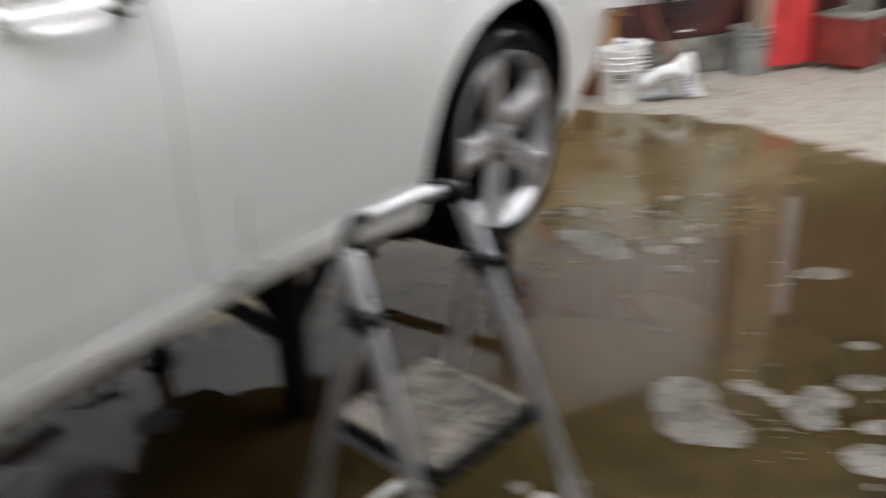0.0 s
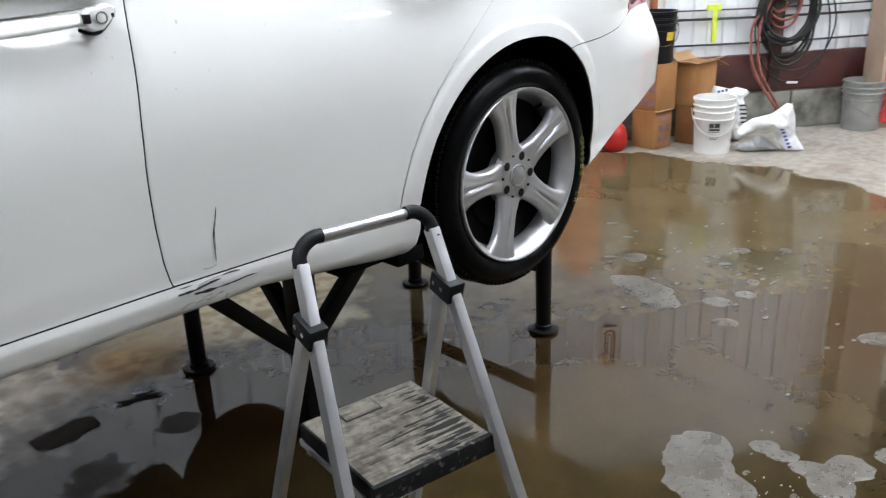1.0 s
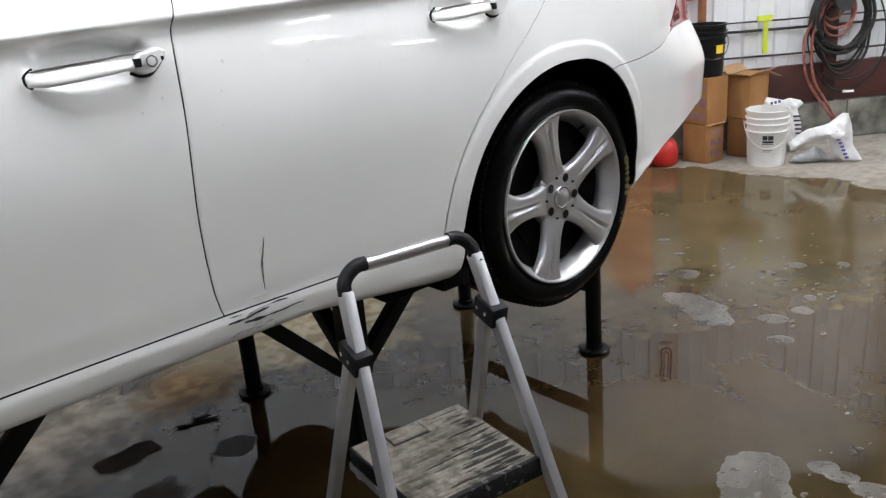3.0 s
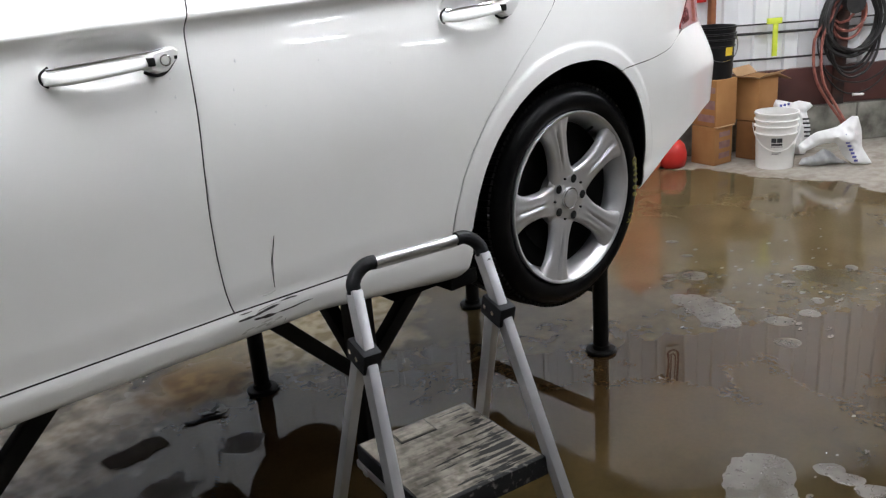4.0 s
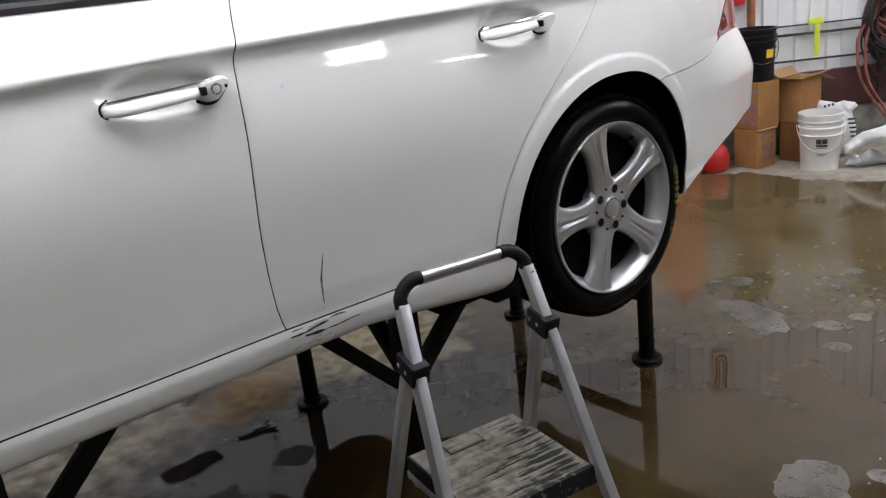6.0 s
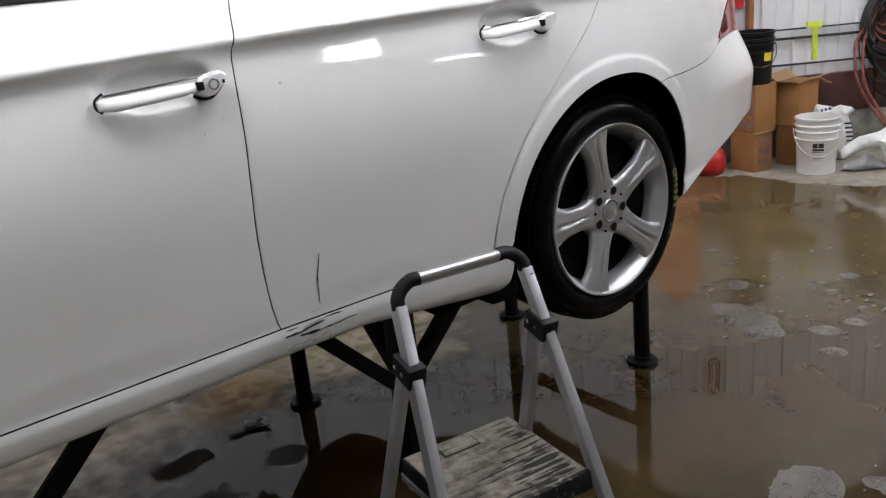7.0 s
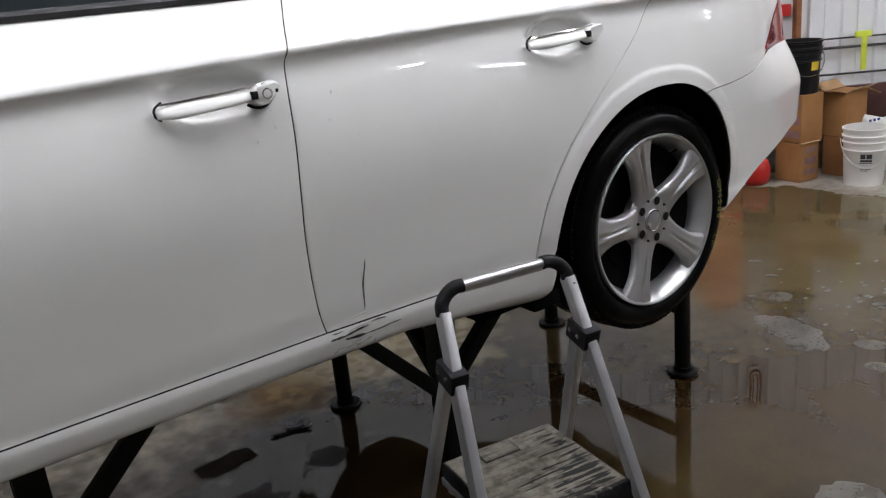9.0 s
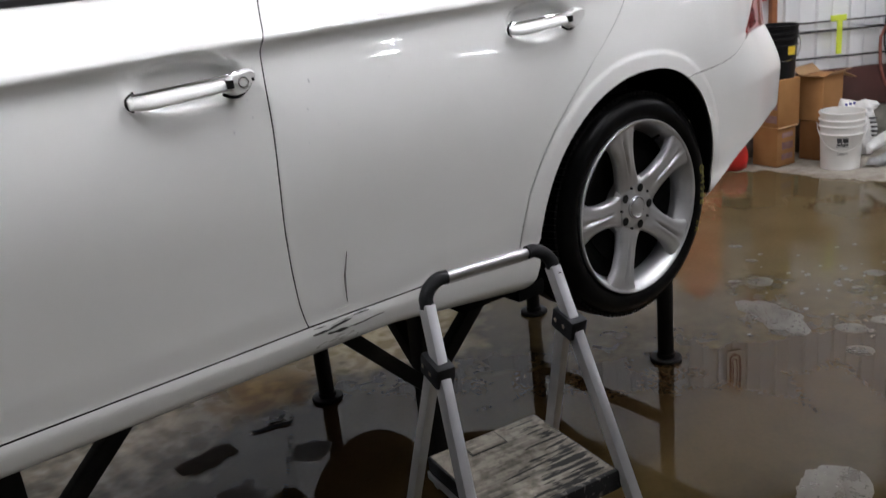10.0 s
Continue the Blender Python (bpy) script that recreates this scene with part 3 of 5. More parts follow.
def panel_mesh(name, poly, step=0.018, depth=0.03, shape=side, lift=0.0):
    """A body panel with the outline poly in x, z, bent to the flank, its rim folded inwards."""
    from mathutils.geometry import delaunay_2d_cdt
    rim = resample(poly, step * 0.6)
    pts = np.array(rim)
    inner = []
    x0, x1, z0, z1 = pts[:, 0].min(), pts[:, 0].max(), pts[:, 1].min(), pts[:, 1].max()
    for i in range(1, int((x1 - x0) / step) + 1):
        for j in range(1, int((z1 - z0) / (step * 0.45)) + 1):
            p = (x0 + i * step, z0 + j * step * 0.45)
            if ((pts - p) ** 2).sum(1).min() > (0.36 * step) ** 2 and inside(p, rim):
                inner.append(p)
    co = [Vector(p) for p in rim + inner]
    n = len(rim)
    vs, _, fs, *_ = delaunay_2d_cdt(co, [], [list(range(n))], 1, 1e-6)
    xz = [(v.x, v.y) for v in vs]
    verts = [(x, shape(x, z) - lift, z) for x, z in xz]
    normals = [side_normal(x, z) for x, z in xz]
    faces = []
    for f in fs:
        (ax, az), (bx, bz), (cx, cz) = (xz[i] for i in f[:3])
        faces.append(tuple(f) if (bx - ax) * (cz - az) - (bz - az) * (cx - ax) > 0 else tuple(f)[::-1])
    edge_use = {}
    for f in faces:
        for a, b in zip(f, f[1:] + f[:1]):
            edge_use[(a, b)] = edge_use.get((a, b), 0) + 1
    back = {}
    for (a, b) in list(edge_use):
        if (b, a) not in edge_use:
            for v in (a, b):
                if v not in back:
                    back[v] = len(verts)
                    x, y, z = verts[v]
                    verts.append((x, y + depth, z))
                    normals.append(Vector((0, 1, 0)))
            faces.append((b, a, back[a], back[b]))
    me = bpy.data.meshes.new(name)
    me.from_pydata(verts, [], faces)
    me.shade_smooth()
    me.normals_split_custom_set_from_vertices(normals)
    return me


def mirror_mesh(me, name):
    m2 = me.copy()
    m2.name = name
    m2.transform(Matrix.Translation((0, 2 * MID, 0)) @ Matrix.Diagonal((1, -1, 1, 1)))
    m2.flip_normals()
    return m2


def car_part(name, me, material, label="", both=True):
    made = []
    for data in (me, mirror_mesh(me, name)) if both else (me,):
        data.materials.clear()
        data.materials.append(material)
        ob = new(name, data)
        ob.parent, ob.matrix_parent_inverse = CAR, CAR.matrix_basis.inverted()
        if label:
            ob["label"] = label
        made.append(ob)
    return made[0]


BELT = 1.552
G = 0.0018
gap_front = [(-1.013, BELT), (-1.022, 1.536), (-1.042, 1.496), (-1.056, 1.462), (-1.065, 1.442), (-1.070, 1.420), (-1.077, 1.356), (-1.083, 1.269), (-1.090, 1.179), (-1.0935, 1.103), (-1.0935, 1.06), (-1.0905, 0.987), (-1.0835, 0.911), (-1.075, 0.872), (-1.070, 0.857)]
gap_rear = [(-0.468, 0.8505), (-0.4565, 0.908), (-0.428, 0.992), (-0.391, 1.062), (-0.343, 1.128), (-0.281, 1.192), (-0.209, 1.256), (-0.140, 1.311), (-0.076, 1.365), (-0.024, 1.42), (0.016, 1.48), (0.04, BELT)]
gap_hinge = [(-2.30, BELT - 0.01), (-2.30, 1.40), (-2.29, 1.1), (-2.26, 0.8495)]
arch_in = [(x, z) for x, z in ARCH if z > 0.80]


def shifted(line, dx):
    return [(x + dx, z) for x, z in line]


rear_door = shifted(gap_front, G) + [(x - 0.0024, z) for x, z in gap_rear]
front_door = [(x, z) for x, z in gap_hinge] + shifted(gap_front, -G)[::-1]
seam = [(0.1860, 1.1710), (0.22, 1.1765), (0.26, 1.177), (0.35, 1.180), (0.45, 1.188), (0.51, 1.196), (0.56, 1.208), (0.62, 1.220), (0.69, 1.230)]
quarter = [(x + 0.0024, z) for x, z in gap_rear[::-1]] + [(-0.406, 0.8505)] + [p for p in arch_in[::-1] if p[0] < 0.184 and not (p[0] < -0.3 and p[1] < 0.852)] + [(x, z + G) for x, z in seam[:-1]] + [(0.642, 1.229), (0.654, 1.244), (0.75, 1.287), (0.858, 1.333), (0.93, 1.372), (0.975, 1.41), (0.985, 1.45), (0.95, 1.487), (0.86, 1.505), (0.45, 1.54)]
bumper = [(x, z - G) for x, z in seam[::-1]] + [p for p in arch_in[::-1] if p[0] > 0.190 and p[1] < 1.166] + [(0.318, 0.792), (0.418, 0.833), (0.54, 0.877), (0.687, 0.915), (0.845, 0.944), (0.95, 0.955), (1.06, 0.96), (1.115, 0.96), (1.115, 1.225), (0.90, 1.228)]
sill = [(-2.40, 0.770), (-0.90, 0.770), (-0.48, 0.722), (-0.438, 0.727), (-0.412, 0.754), (-0.403, 0.790), (-0.404, 0.826), (-0.414, 0.8465), (-0.468, 0.8465), (-1.07, 0.853), (-2.26, 0.8455), (-2.40, 0.8455)]
front_arch = [(x - 2.854, z) for x, z in ARCH if z > 0.80]
fender = [(-2.304, BELT - 0.02), (-3.0, 1.47), (-3.4, 1.40), (-3.40, 1.15), (-3.26, 1.12)] + [p for p in front_arch[::-1] if -3.24 < p[0] < -2.52] + [(-2.42, 0.80), (-2.265, 0.8495), (-2.294, 1.1), (-2.304, 1.40)]
nose = [(-3.404, 1.15), (-3.404, 1.40), (-3.60, 1.34), (-3.76, 1.22), (-3.77, 0.95), (-3.70, 0.84), (-3.28, 0.80), (-3.275, 0.86), (-3.25, 1.0), (-3.263, 1.115)]

front_door_ob = car_part("front_door", panel_mesh("front_door", front_door), PAINT)
rear_door_ob = car_part("rear_door", panel_mesh("rear_door", rear_door), PAINT, "white rear door with a dark vertical scrape")
car_part("quarter_panel", panel_mesh("quarter_panel", quarter, 0.011, 0.007), PAINT)
car_part("rear_bumper", panel_mesh("rear_bumper", bumper, 0.011, 0.007), PAINT)
car_part("sill", panel_mesh("sill", sill, 0.02), PAINT, "white side sill, scraped and dented under the rear door")
car_part("front_fender", panel_mesh("front_fender", fender, 0.03), PAINT)
car_part("front_bumper", panel_mesh("front_bumper", nose, 0.03), PAINT)
lens = [(0.648, 1.234), (0.90, 1.231), (1.10, 1.231), (1.10, 1.40), (1.06, 1.445), (0.992, 1.452), (0.982, 1.412), (0.937, 1.376), (0.865, 1.337), (0.757, 1.291), (0.662, 1.249)]
car_part("tail_light", panel_mesh("tail_light", lens, 0.02, lift=0.004), REDLENS, "red wrap-round tail lamp lens")
head = [(-3.41, 1.17), (-3.41, 1.33), (-3.60, 1.27), (-3.70, 1.18)]
car_part("headlight", panel_mesh("headlight", head, 0.03, lift=0.006), CHROME, "clear headlamp with a bright reflector")


def shell_part(name, rows, material, label="", smooth=60):
    bm = bmesh.new()
    grid(bm, rows)
    bmesh.ops.recalc_face_normals(bm, faces=bm.faces)
    return part(name, bm, material, CAR, label, smooth)


def across(x, z, crown, n=13, drop=0.0):
    y0 = float(side(x, z)) + drop
    return [Vector((x, y0 + (2 * MID - 2 * y0) * i / (n - 1), z + crown * (1 - (2 * i / (n - 1) - 1) ** 2))) for i in range(n)]


# bonnet, boot lid, tail and nose skins
shell_part("bonnet", [across(x, z, 0.07, drop=0.004) for x, z in ((-2.02, 1.553), (-2.3, 1.532), (-2.7, 1.505), (-3.0, 1.47), (-3.4, 1.40), (-3.6, 1.34), (-3.74, 1.24))], PAINT)
shell_part("boot_lid", [across(x, z, 0.05, drop=0.004) for x, z in ((0.30, 1.548), (0.45, 1.54), (0.65, 1.523), (0.86, 1.505), (0.97, 1.48), (1.07, 1.44), (1.105, 1.30), (1.112, 1.225))], PAINT)
shell_part("tail_skin", [across(x, z, 0.0, drop=0.002) for x, z in ((1.112, 1.226), (1.112, 1.1), (1.112, 0.962))], PAINT)
shell_part("nose_skin", [across(x, z, 0.0, drop=0.002) for x, z in ((-3.74, 1.238), (-3.765, 1.1), (-3.765, 0.96), (-3.70, 0.85))], SEAL_AND_GAP, "black radiator grille and bumper intake")


# cabin: glass and roof over the belt
def cabin_row(x, zr):
    yb = float(side(x, BELT)) + 0.004
    k = max(0.02, (zr - BELT) / 0.37)
    pts = [(yb, BELT), (yb + 0.10 * k, BELT + (zr - BELT) * 0.42), (yb + 0.19 * k, BELT + (zr - BELT) * 0.80), (yb + 0.27 * k, BELT + (zr - BELT) * 0.93), (yb + 0.45 * k, BELT + (zr - BELT) * 0.985), (MID, zr)]
    pts += [(2 * MID - y, z) for y, z in pts[-2::-1]]
    return [Vector((x, y, z)) for y, z in pts]


ROOFLINE = smooth_table([-2.05, -1.25, -0.95, -0.55, -0.2, 0.1, 0.5], [1.56, 1.87, 1.915, 1.92, 1.88, 1.79, 1.56], -2.05, 0.5, 0.06)
stations = [-2.05 + i * 0.075 for i in range(35)]
rows = [cabin_row(x, max(BELT + 0.012, float(np.interp(x, *ROOFLINE)))) for x in stations]
shell_part("roof", [r[2:9] for r, x in zip(rows, stations) if -1.35 <= x <= -0.05], PAINT)
shell_part("windscreen", [r[2:9] for r, x in zip(rows, stations) if x <= -1.27], GLASS, "dark tinted windscreen")
shell_part("rear_window", [r[2:9] for r, x in zip(rows, stations) if x >= -0.11], GLASS, "dark sloping rear window")
for lo, hi in ((-1.95, -1.10), (-1.04, 0.35)):
    for cut in (slice(0, 3), slice(8, 11)):
        shell_part("side_window", [r[cut] for r, x in zip(rows, stations) if lo <= x <= hi], GLASS, "dark side window with water drops")
for cut in (slice(0, 3), slice(8, 11)):
    shell_part("pillar", [[v + Vector((0, -0.004 if cut.start == 0 else 0.004, 0)) for v in cabin_row(x, float(np.interp(x, *ROOFLINE)))[cut]] for x in (-1.13, -1.07, -1.02)], TRIM)
for sgn in (0, 1):
    bm = bmesh.new()
    pts = [Vector((x, float(side(x, BELT)) - 0.002, BELT)) for x in np.linspace(-2.0, 0.30, 40)]
    if sgn:
        pts = [Vector((p.x, 2 * MID - p.y, p.z)) for p in pts]
    tube(bm, pts, 0.011, 8)
    part("window_trim", bm, TRIM, CAR, "dark grey weather strip along the window")

# underbody and inner shell; the shell's black puts in shade behind panel gaps
bm = bmesh.new()
box(bm, -3.5, -0.45, 0.12, 2 * MID - 0.12, 0.80, 0.86, None, 0.01)
box(bm, -0.46, 0.72, 0.45, 2 * MID - 0.45, 0.86, 0.92)
box(bm, -2.35, -0.52, 0.06, 2 * MID - 0.06, 0.782, 0.9)
box(bm, -2.2, 0.02, 0.05, 0.07, 0.86, 1.50)
box(bm, -2.2, 0.02, 2 * MID - 0.07, 2 * MID - 0.05, 0.86, 1.50)
box(bm, 0.42, 0.90, 0.30, 2 * MID - 0.30, 0.95, 1.2)
box(bm, -3.6, -3.3, 0.4, 2 * MID - 0.4, 0.86, 1.2)
part("underbody", bm, LINER_AND_SHADE, CAR, "black underbody and inner panels")
bm = bmesh.new()
box(bm, -0.455, -0.362, 0.024, 0.20, 0.694, 0.735, None, 0.006)
box(bm, -0.62, -0.44, 0.05, 0.20, 0.712, 0.76, None, 0.006)
part("jacking_block", bm, LINER_AND_SHADE, CAR, "black plastic block under the end of the sill")
bm = bmesh.new()
for y in (0.80, 1.10):
    bar(bm, (-2.3, y, 0.775), (0.4, y, 0.775), 0.09, 0.05)
rod(bm, (-0.2, 1.2, 0.74), (0.85, 1.25, 0.80), 0.09, seg=20)
rod(bm, (0, 0.25, HUB), (0, 2 * MID - 0.25, HUB), 0.03)
rod(bm, (-2.4, 0.95, 0.76), (-0.2, 0.95, 0.76), 0.035)
part("exhaust", bm, STEEL, CAR, "dark exhaust pipe and axle")
for cx in (0.0, -2.854):
    for yy, sg in ((0.0, 1), (2 * MID, -1)):
        bm = bmesh.new()
        ring = [(cx + x * 1.004, z + 0.003) for x, z in ARCH]
        grid(bm, [[Vector((x, yy + sg * (float(side(x, z)) + 0.005 if d is None else d), z)) for x, z in ring] for d in (None, 0.42)])
        box(bm, cx - 0.45, cx + 0.40, min(yy + sg * 0.40, yy + sg * 0.43), max(yy + sg * 0.40, yy + sg * 0.43), 0.66, 1.30)
        part("wheel_liner", bm, LINER_AND_SHADE, CAR, "black wheel arch liner")
# mud flap in front of the rear wheel and its bracket
bm = bmesh.new()
box(bm, -0.49, -0.42, 0.05, 0.12, 0.750, 0.775, None, 0.006)
part("jacking_bracket", bm, SEAL_AND_GAP, CAR)


# black strips laid in the shut lines to put in their shade
def gap_shade_line(name, line, sink, r):
    bm = bmesh.new()
    tube(bm, [Vector((p.x, float(side(p.x, p.z)) + sink, p.z)) for p in spline([Vector((x, 0, z)) for x, z in line], 5)], r, 6)
    part(name, bm, SEAL_AND_GAP, CAR, "black strip for the shade in the shut line")


gap_shade_line("door_gap_shade", gap_front, 0.0030, 0.0024)
gap_shade_line("door_gap_shade", gap_rear, 0.0050, 0.0028)
gap_shade_line("sill_gap_shade", [(-2.3, 0.8476), (-2.0, 0.8492), (-1.6, 0.8515), (-1.3, 0.8535), (-1.07, 0.8549), (-0.9, 0.8531), (-0.7, 0.8510), (-0.468, 0.8485), (-0.42, 0.8485)], 0.0022, 0.0024)
gap_shade_line("bumper_gap_shade", seam, 0.0022, 0.0009)


def door_handle(hx, hz, door, key):
    y0 = -0.030
    bm = bmesh.new()
    n = 18
    rows = []
    for i in range(n + 1):
        u = i / n
        x = hx - 0.108 + 0.19 * u
        h = 0.0120 * (0.70 + 0.38 * math.sin(math.pi * min(1, u * 5) / 2)) * (1.0 - 0.10 * u)
        out = 0.020 * math.sin(math.pi * min(1.0, max(0.0, u * 1.02))) ** 0.5
        zc = hz - 0.004 + 0.010 * u
        rows.append([Vector((x, y0 + 0.012 - out - 0.008 * math.cos(2 * math.pi * k / 12) + 0.55 * h * math.sin(2 * math.pi * k / 12), zc + h * math.sin(2 * math.pi * k / 12))) for k in range(13)])
    grid(bm, rows)
    for r in (0, -1):
        bm.faces.new([bm.verts.new(p) for p in (rows[r][:-1] if r else rows[r][:-1][::-1])])
    bmesh.ops.remove_doubles(bm, verts=bm.verts, dist=1e-5)
    bmesh.ops.recalc_face_normals(bm, faces=bm.faces)
    h_ob = part("door_handle", bm, PAINT, door, "white bow handle with a chrome top strip", 60)
    bm = bmesh.new()
    tube(bm, [Vector((hx - 0.10 + 0.205 * i / 16, y0 + 0.010 - 0.014 * math.sin(math.pi * i / 16) ** 0.6, hz + 0.0115 + 0.009 * i / 16)) for i in range(17)], 0.0026, 8)
    part("chrome_strip", bm, CHROME, door, "thin chrome strip along the handle")
    bm = bmesh.new()
    tube(bm, spline([(hx - 0.10, y0 + 0.014, hz - 0.016), (hx - 0.110, y0 + 0.012, hz - 0.008), (hx - 0.110, y0 + 0.012, hz + 0.006), (hx - 0.095, y0 + 0.014, hz + 0.016)], 5), 0.0024, 6)
    part("seal", bm, SEAL_AND_GAP, door)
    # lock end piece
    bm = bmesh.new()
    out = [(0.066, -0.010), (0.084, -0.018), (0.100, -0.016), (0.124, 0.006), (0.126, 0.018), (0.118, 0.024), (0.076, 0.018), (0.068, 0.010)]
    lo = [bm.verts.new((hx + 0.096 + (x - 0.096) * 1.05, y0 + 0.022, hz + 0.004 + (z - 0.004) * 1.05)) for x, z in out]
    md = [bm.verts.new((hx + x, y0 - 0.004, hz + z)) for x, z in out]
    hi = [bm.verts.new((hx + 0.096 + (x - 0.096) * 0.86, y0 - 0.010, hz + 0.004 + (z - 0.004) * 0.86)) for x, z in out]
    for a, b in ((lo, md), (md, hi)):
        for i in range(len(out)):
            j = (i + 1) % len(out)
            bm.faces.new((a[i], a[j], b[j], b[i]))
    bm.faces.new(hi)
    bmesh.ops.recalc_face_normals(bm, faces=bm.faces)
    part("handle_end", bm, PAINT, door, "white handle end piece", 50)
    bm = bmesh.new()
    tube(bm, spline([(hx + 0.064, y0 + 0.012, hz - 0.014), (hx + 0.082, y0 + 0.012, hz - 0.022), (hx + 0.103, y0 + 0.012, hz - 0.019), (hx + 0.128, y0 + 0.012, hz + 0.006)], 5), 0.003, 6)
    part("seal", bm, SEAL_AND_GAP, door)
    for a, b, c, d in ((0.066, 0.078, -0.004, 0.011),) + (((0.114, 0.120, 0.003, 0.010),) if key else ()):
        bm = bmesh.new()
        box(bm, hx + a, hx + b, y0 - (0.0125 if a < 0.1 else 0.0108), y0, hz + c, hz + d, None, 0.0015)
        part("handle_gap", bm, SEAL_AND_GAP, door, "black rubber joint")
    if key:
        bm = bmesh.new()
        m = Matrix.Translation((hx + 0.096, y0 - 0.0095, hz + 0.004)) @ pose(0, 0, 0, 90, 0, 0)
        lathe(bm, [(0.0105, 0.0), (0.0105, 0.004), (0.0090, 0.0045), (0.0085, 0.003), (0.0080, 0.003)], 24, "Z", m)
        part("lock_ring", bm, CHROME, door, "round chrome lock ring")
        bm = bmesh.new()
        lathe(bm, [(0.0082, 0.0), (0.0078, 0.0030), (0.004, 0.0042), (0.0, 0.0042)], 24, "Z", m)
        part("key_lock", bm, PAINT, door, "white key lock cover")


door_handle(HANDLES[0][0], HANDLES[0][1], front_door_ob, True)
door_handle(HANDLES[1][0], HANDLES[1][1], rear_door_ob, False)


# water drops left on the doors
for dx, dz, r in ((-0.985, 1.352, 0.0028), (-1.001, 1.300, 0.0018), (-1.013, 1.236, 0.0016), (-1.118, 1.305, 0.0022), (-1.120, 1.338, 0.0016), (-0.94, 1.26, 0.0014), (-0.80, 1.33, 0.0016), (-1.16, 1.285, 0.0018), (-0.62, 1.30, 0.0014)):
    bm = bmesh.new()
    bmesh.ops.create_uvsphere(bm, u_segments=12, v_segments=8, radius=r, matrix=Matrix.Translation((dx, float(side(dx, dz)), dz)) @ Matrix.Diagonal((0.8, 0.5, 1.5, 1)))
    part("water_drop", bm, DROP, front_door_ob if dx < -1.08 else rear_door_ob, "clear water drop", 180)


# damage: a vertical scrape on the rear door and torn paint on the sill
def scrape(name, line, width, material, label, lift=0.0016):
    pts = spline([Vector((x, 0, z)) for x, z in line], 6)
    rows = []
    n = len(pts)
    for i, p in enumerate(pts):
        d = (pts[min(i + 1, n - 1)] - pts[max(i - 1, 0)]).normalized()
        q = Vector((-d.z, 0, d.x))
        w = width * math.sin(math.pi * (i + 0.4) / (n - 0.2)) ** 0.7 * (0.7 + 0.6 * noise.noise((p.x * 60, p.z * 60, 3)))
        rows.append([Vector((p.x + q.x * k * w, float(side(p.x + q.x * k * w, p.z + q.z * k * w)) - lift * (1 if abs(k) < 0.4 else 0.3), p.z + q.z * k * w)) for k in (-0.5, 0, 0.5)])
    bm = bmesh.new()
    grid(bm, rows)
    bmesh.ops.recalc_face_normals(bm, faces=bm.faces)
    for f in bm.faces:
        if f.normal.y > 0:
            f.normal_flip()
    return part(name, bm, material, CAR, label, 60)


scrape("scrape", [(-0.9615, 0.995), (-0.9663, 0.968), (-0.9715, 0.944), (-0.9729, 0.9184), (-0.9724, 0.882)], 0.0062, SCRAPE_DULL, "dark vertical scrape in the door paint")
scrape("scrape", [(-1.003, 0.8725), (-0.987, 0.8715), (-0.971, 0.8745)], 0.0050, SMUDGE, "grey scuff at the foot of the door")
scrape("dent", [(-1.066, 0.8355), (-1.045, 0.8353), (-1.028, 0.8362)], 0.0080, SCRAPE, "torn dark edge of the dented sill")
scrape("dent", [(-1.036, 0.8335), (-1.010, 0.8385), (-0.988, 0.8412), (-0.968, 0.8425)], 0.0085, SCRAPE, "torn dark edge of the dented sill")
scrape("dent", [(-1.020, 0.8425), (-1.000, 0.8455), (-0.980, 0.8470), (-0.955, 0.8485)], 0.0040, SCUFF, "bare bent edge of the dented sill")
scrape("dent", [(-1.030, 0.8272), (-1.0045, 0.8252), (-0.977, 0.8240)], 0.0125, SCRAPE_DARK, "dark tear in the dented sill")
scrape("dent", [(-0.984, 0.8250), (-0.9547, 0.8246), (-0.9328, 0.8252), (-0.9104, 0.8275), (-0.8835, 0.8275)], 0.0048, SEAL_AND_GAP, "black crack along the dented sill")
scrape("dent", [(-1.061, 0.8480), (-1.0465, 0.8472), (-1.0316, 0.8475)], 0.0040, SCRAPE, "dark crack under the seam")
scrape("dent", [(-0.966, 0.8478), (-0.9424, 0.8482), (-0.922, 0.8465)], 0.0050, SCRAPE, "dark curled tip of the dented sill")
for x, z, long, wide in ((-1.054, 0.8030, 0.006, 0.006), (-1.040, 0.8085, 0.013, 0.005), (-1.015, 0.8070, 0.014, 0.007), (-0.991, 0.8045, 0.012, 0.008), (-0.972, 0.8095, 0.010, 0.006), (-1.0, 0.8135, 0.014, 0.004)):
    scrape("scrape", [(x - long, z - 0.0015), (x, z), (x + long, z + 0.001)], wide, SMUDGE, "faint grey scuff on the sill", 0.0009)
scrape("scrape", [(-0.954, 0.804), (-0.957, 0.797), (-0.960, 0.792)], 0.0032, SCUFF, "grey scuff on the sill")


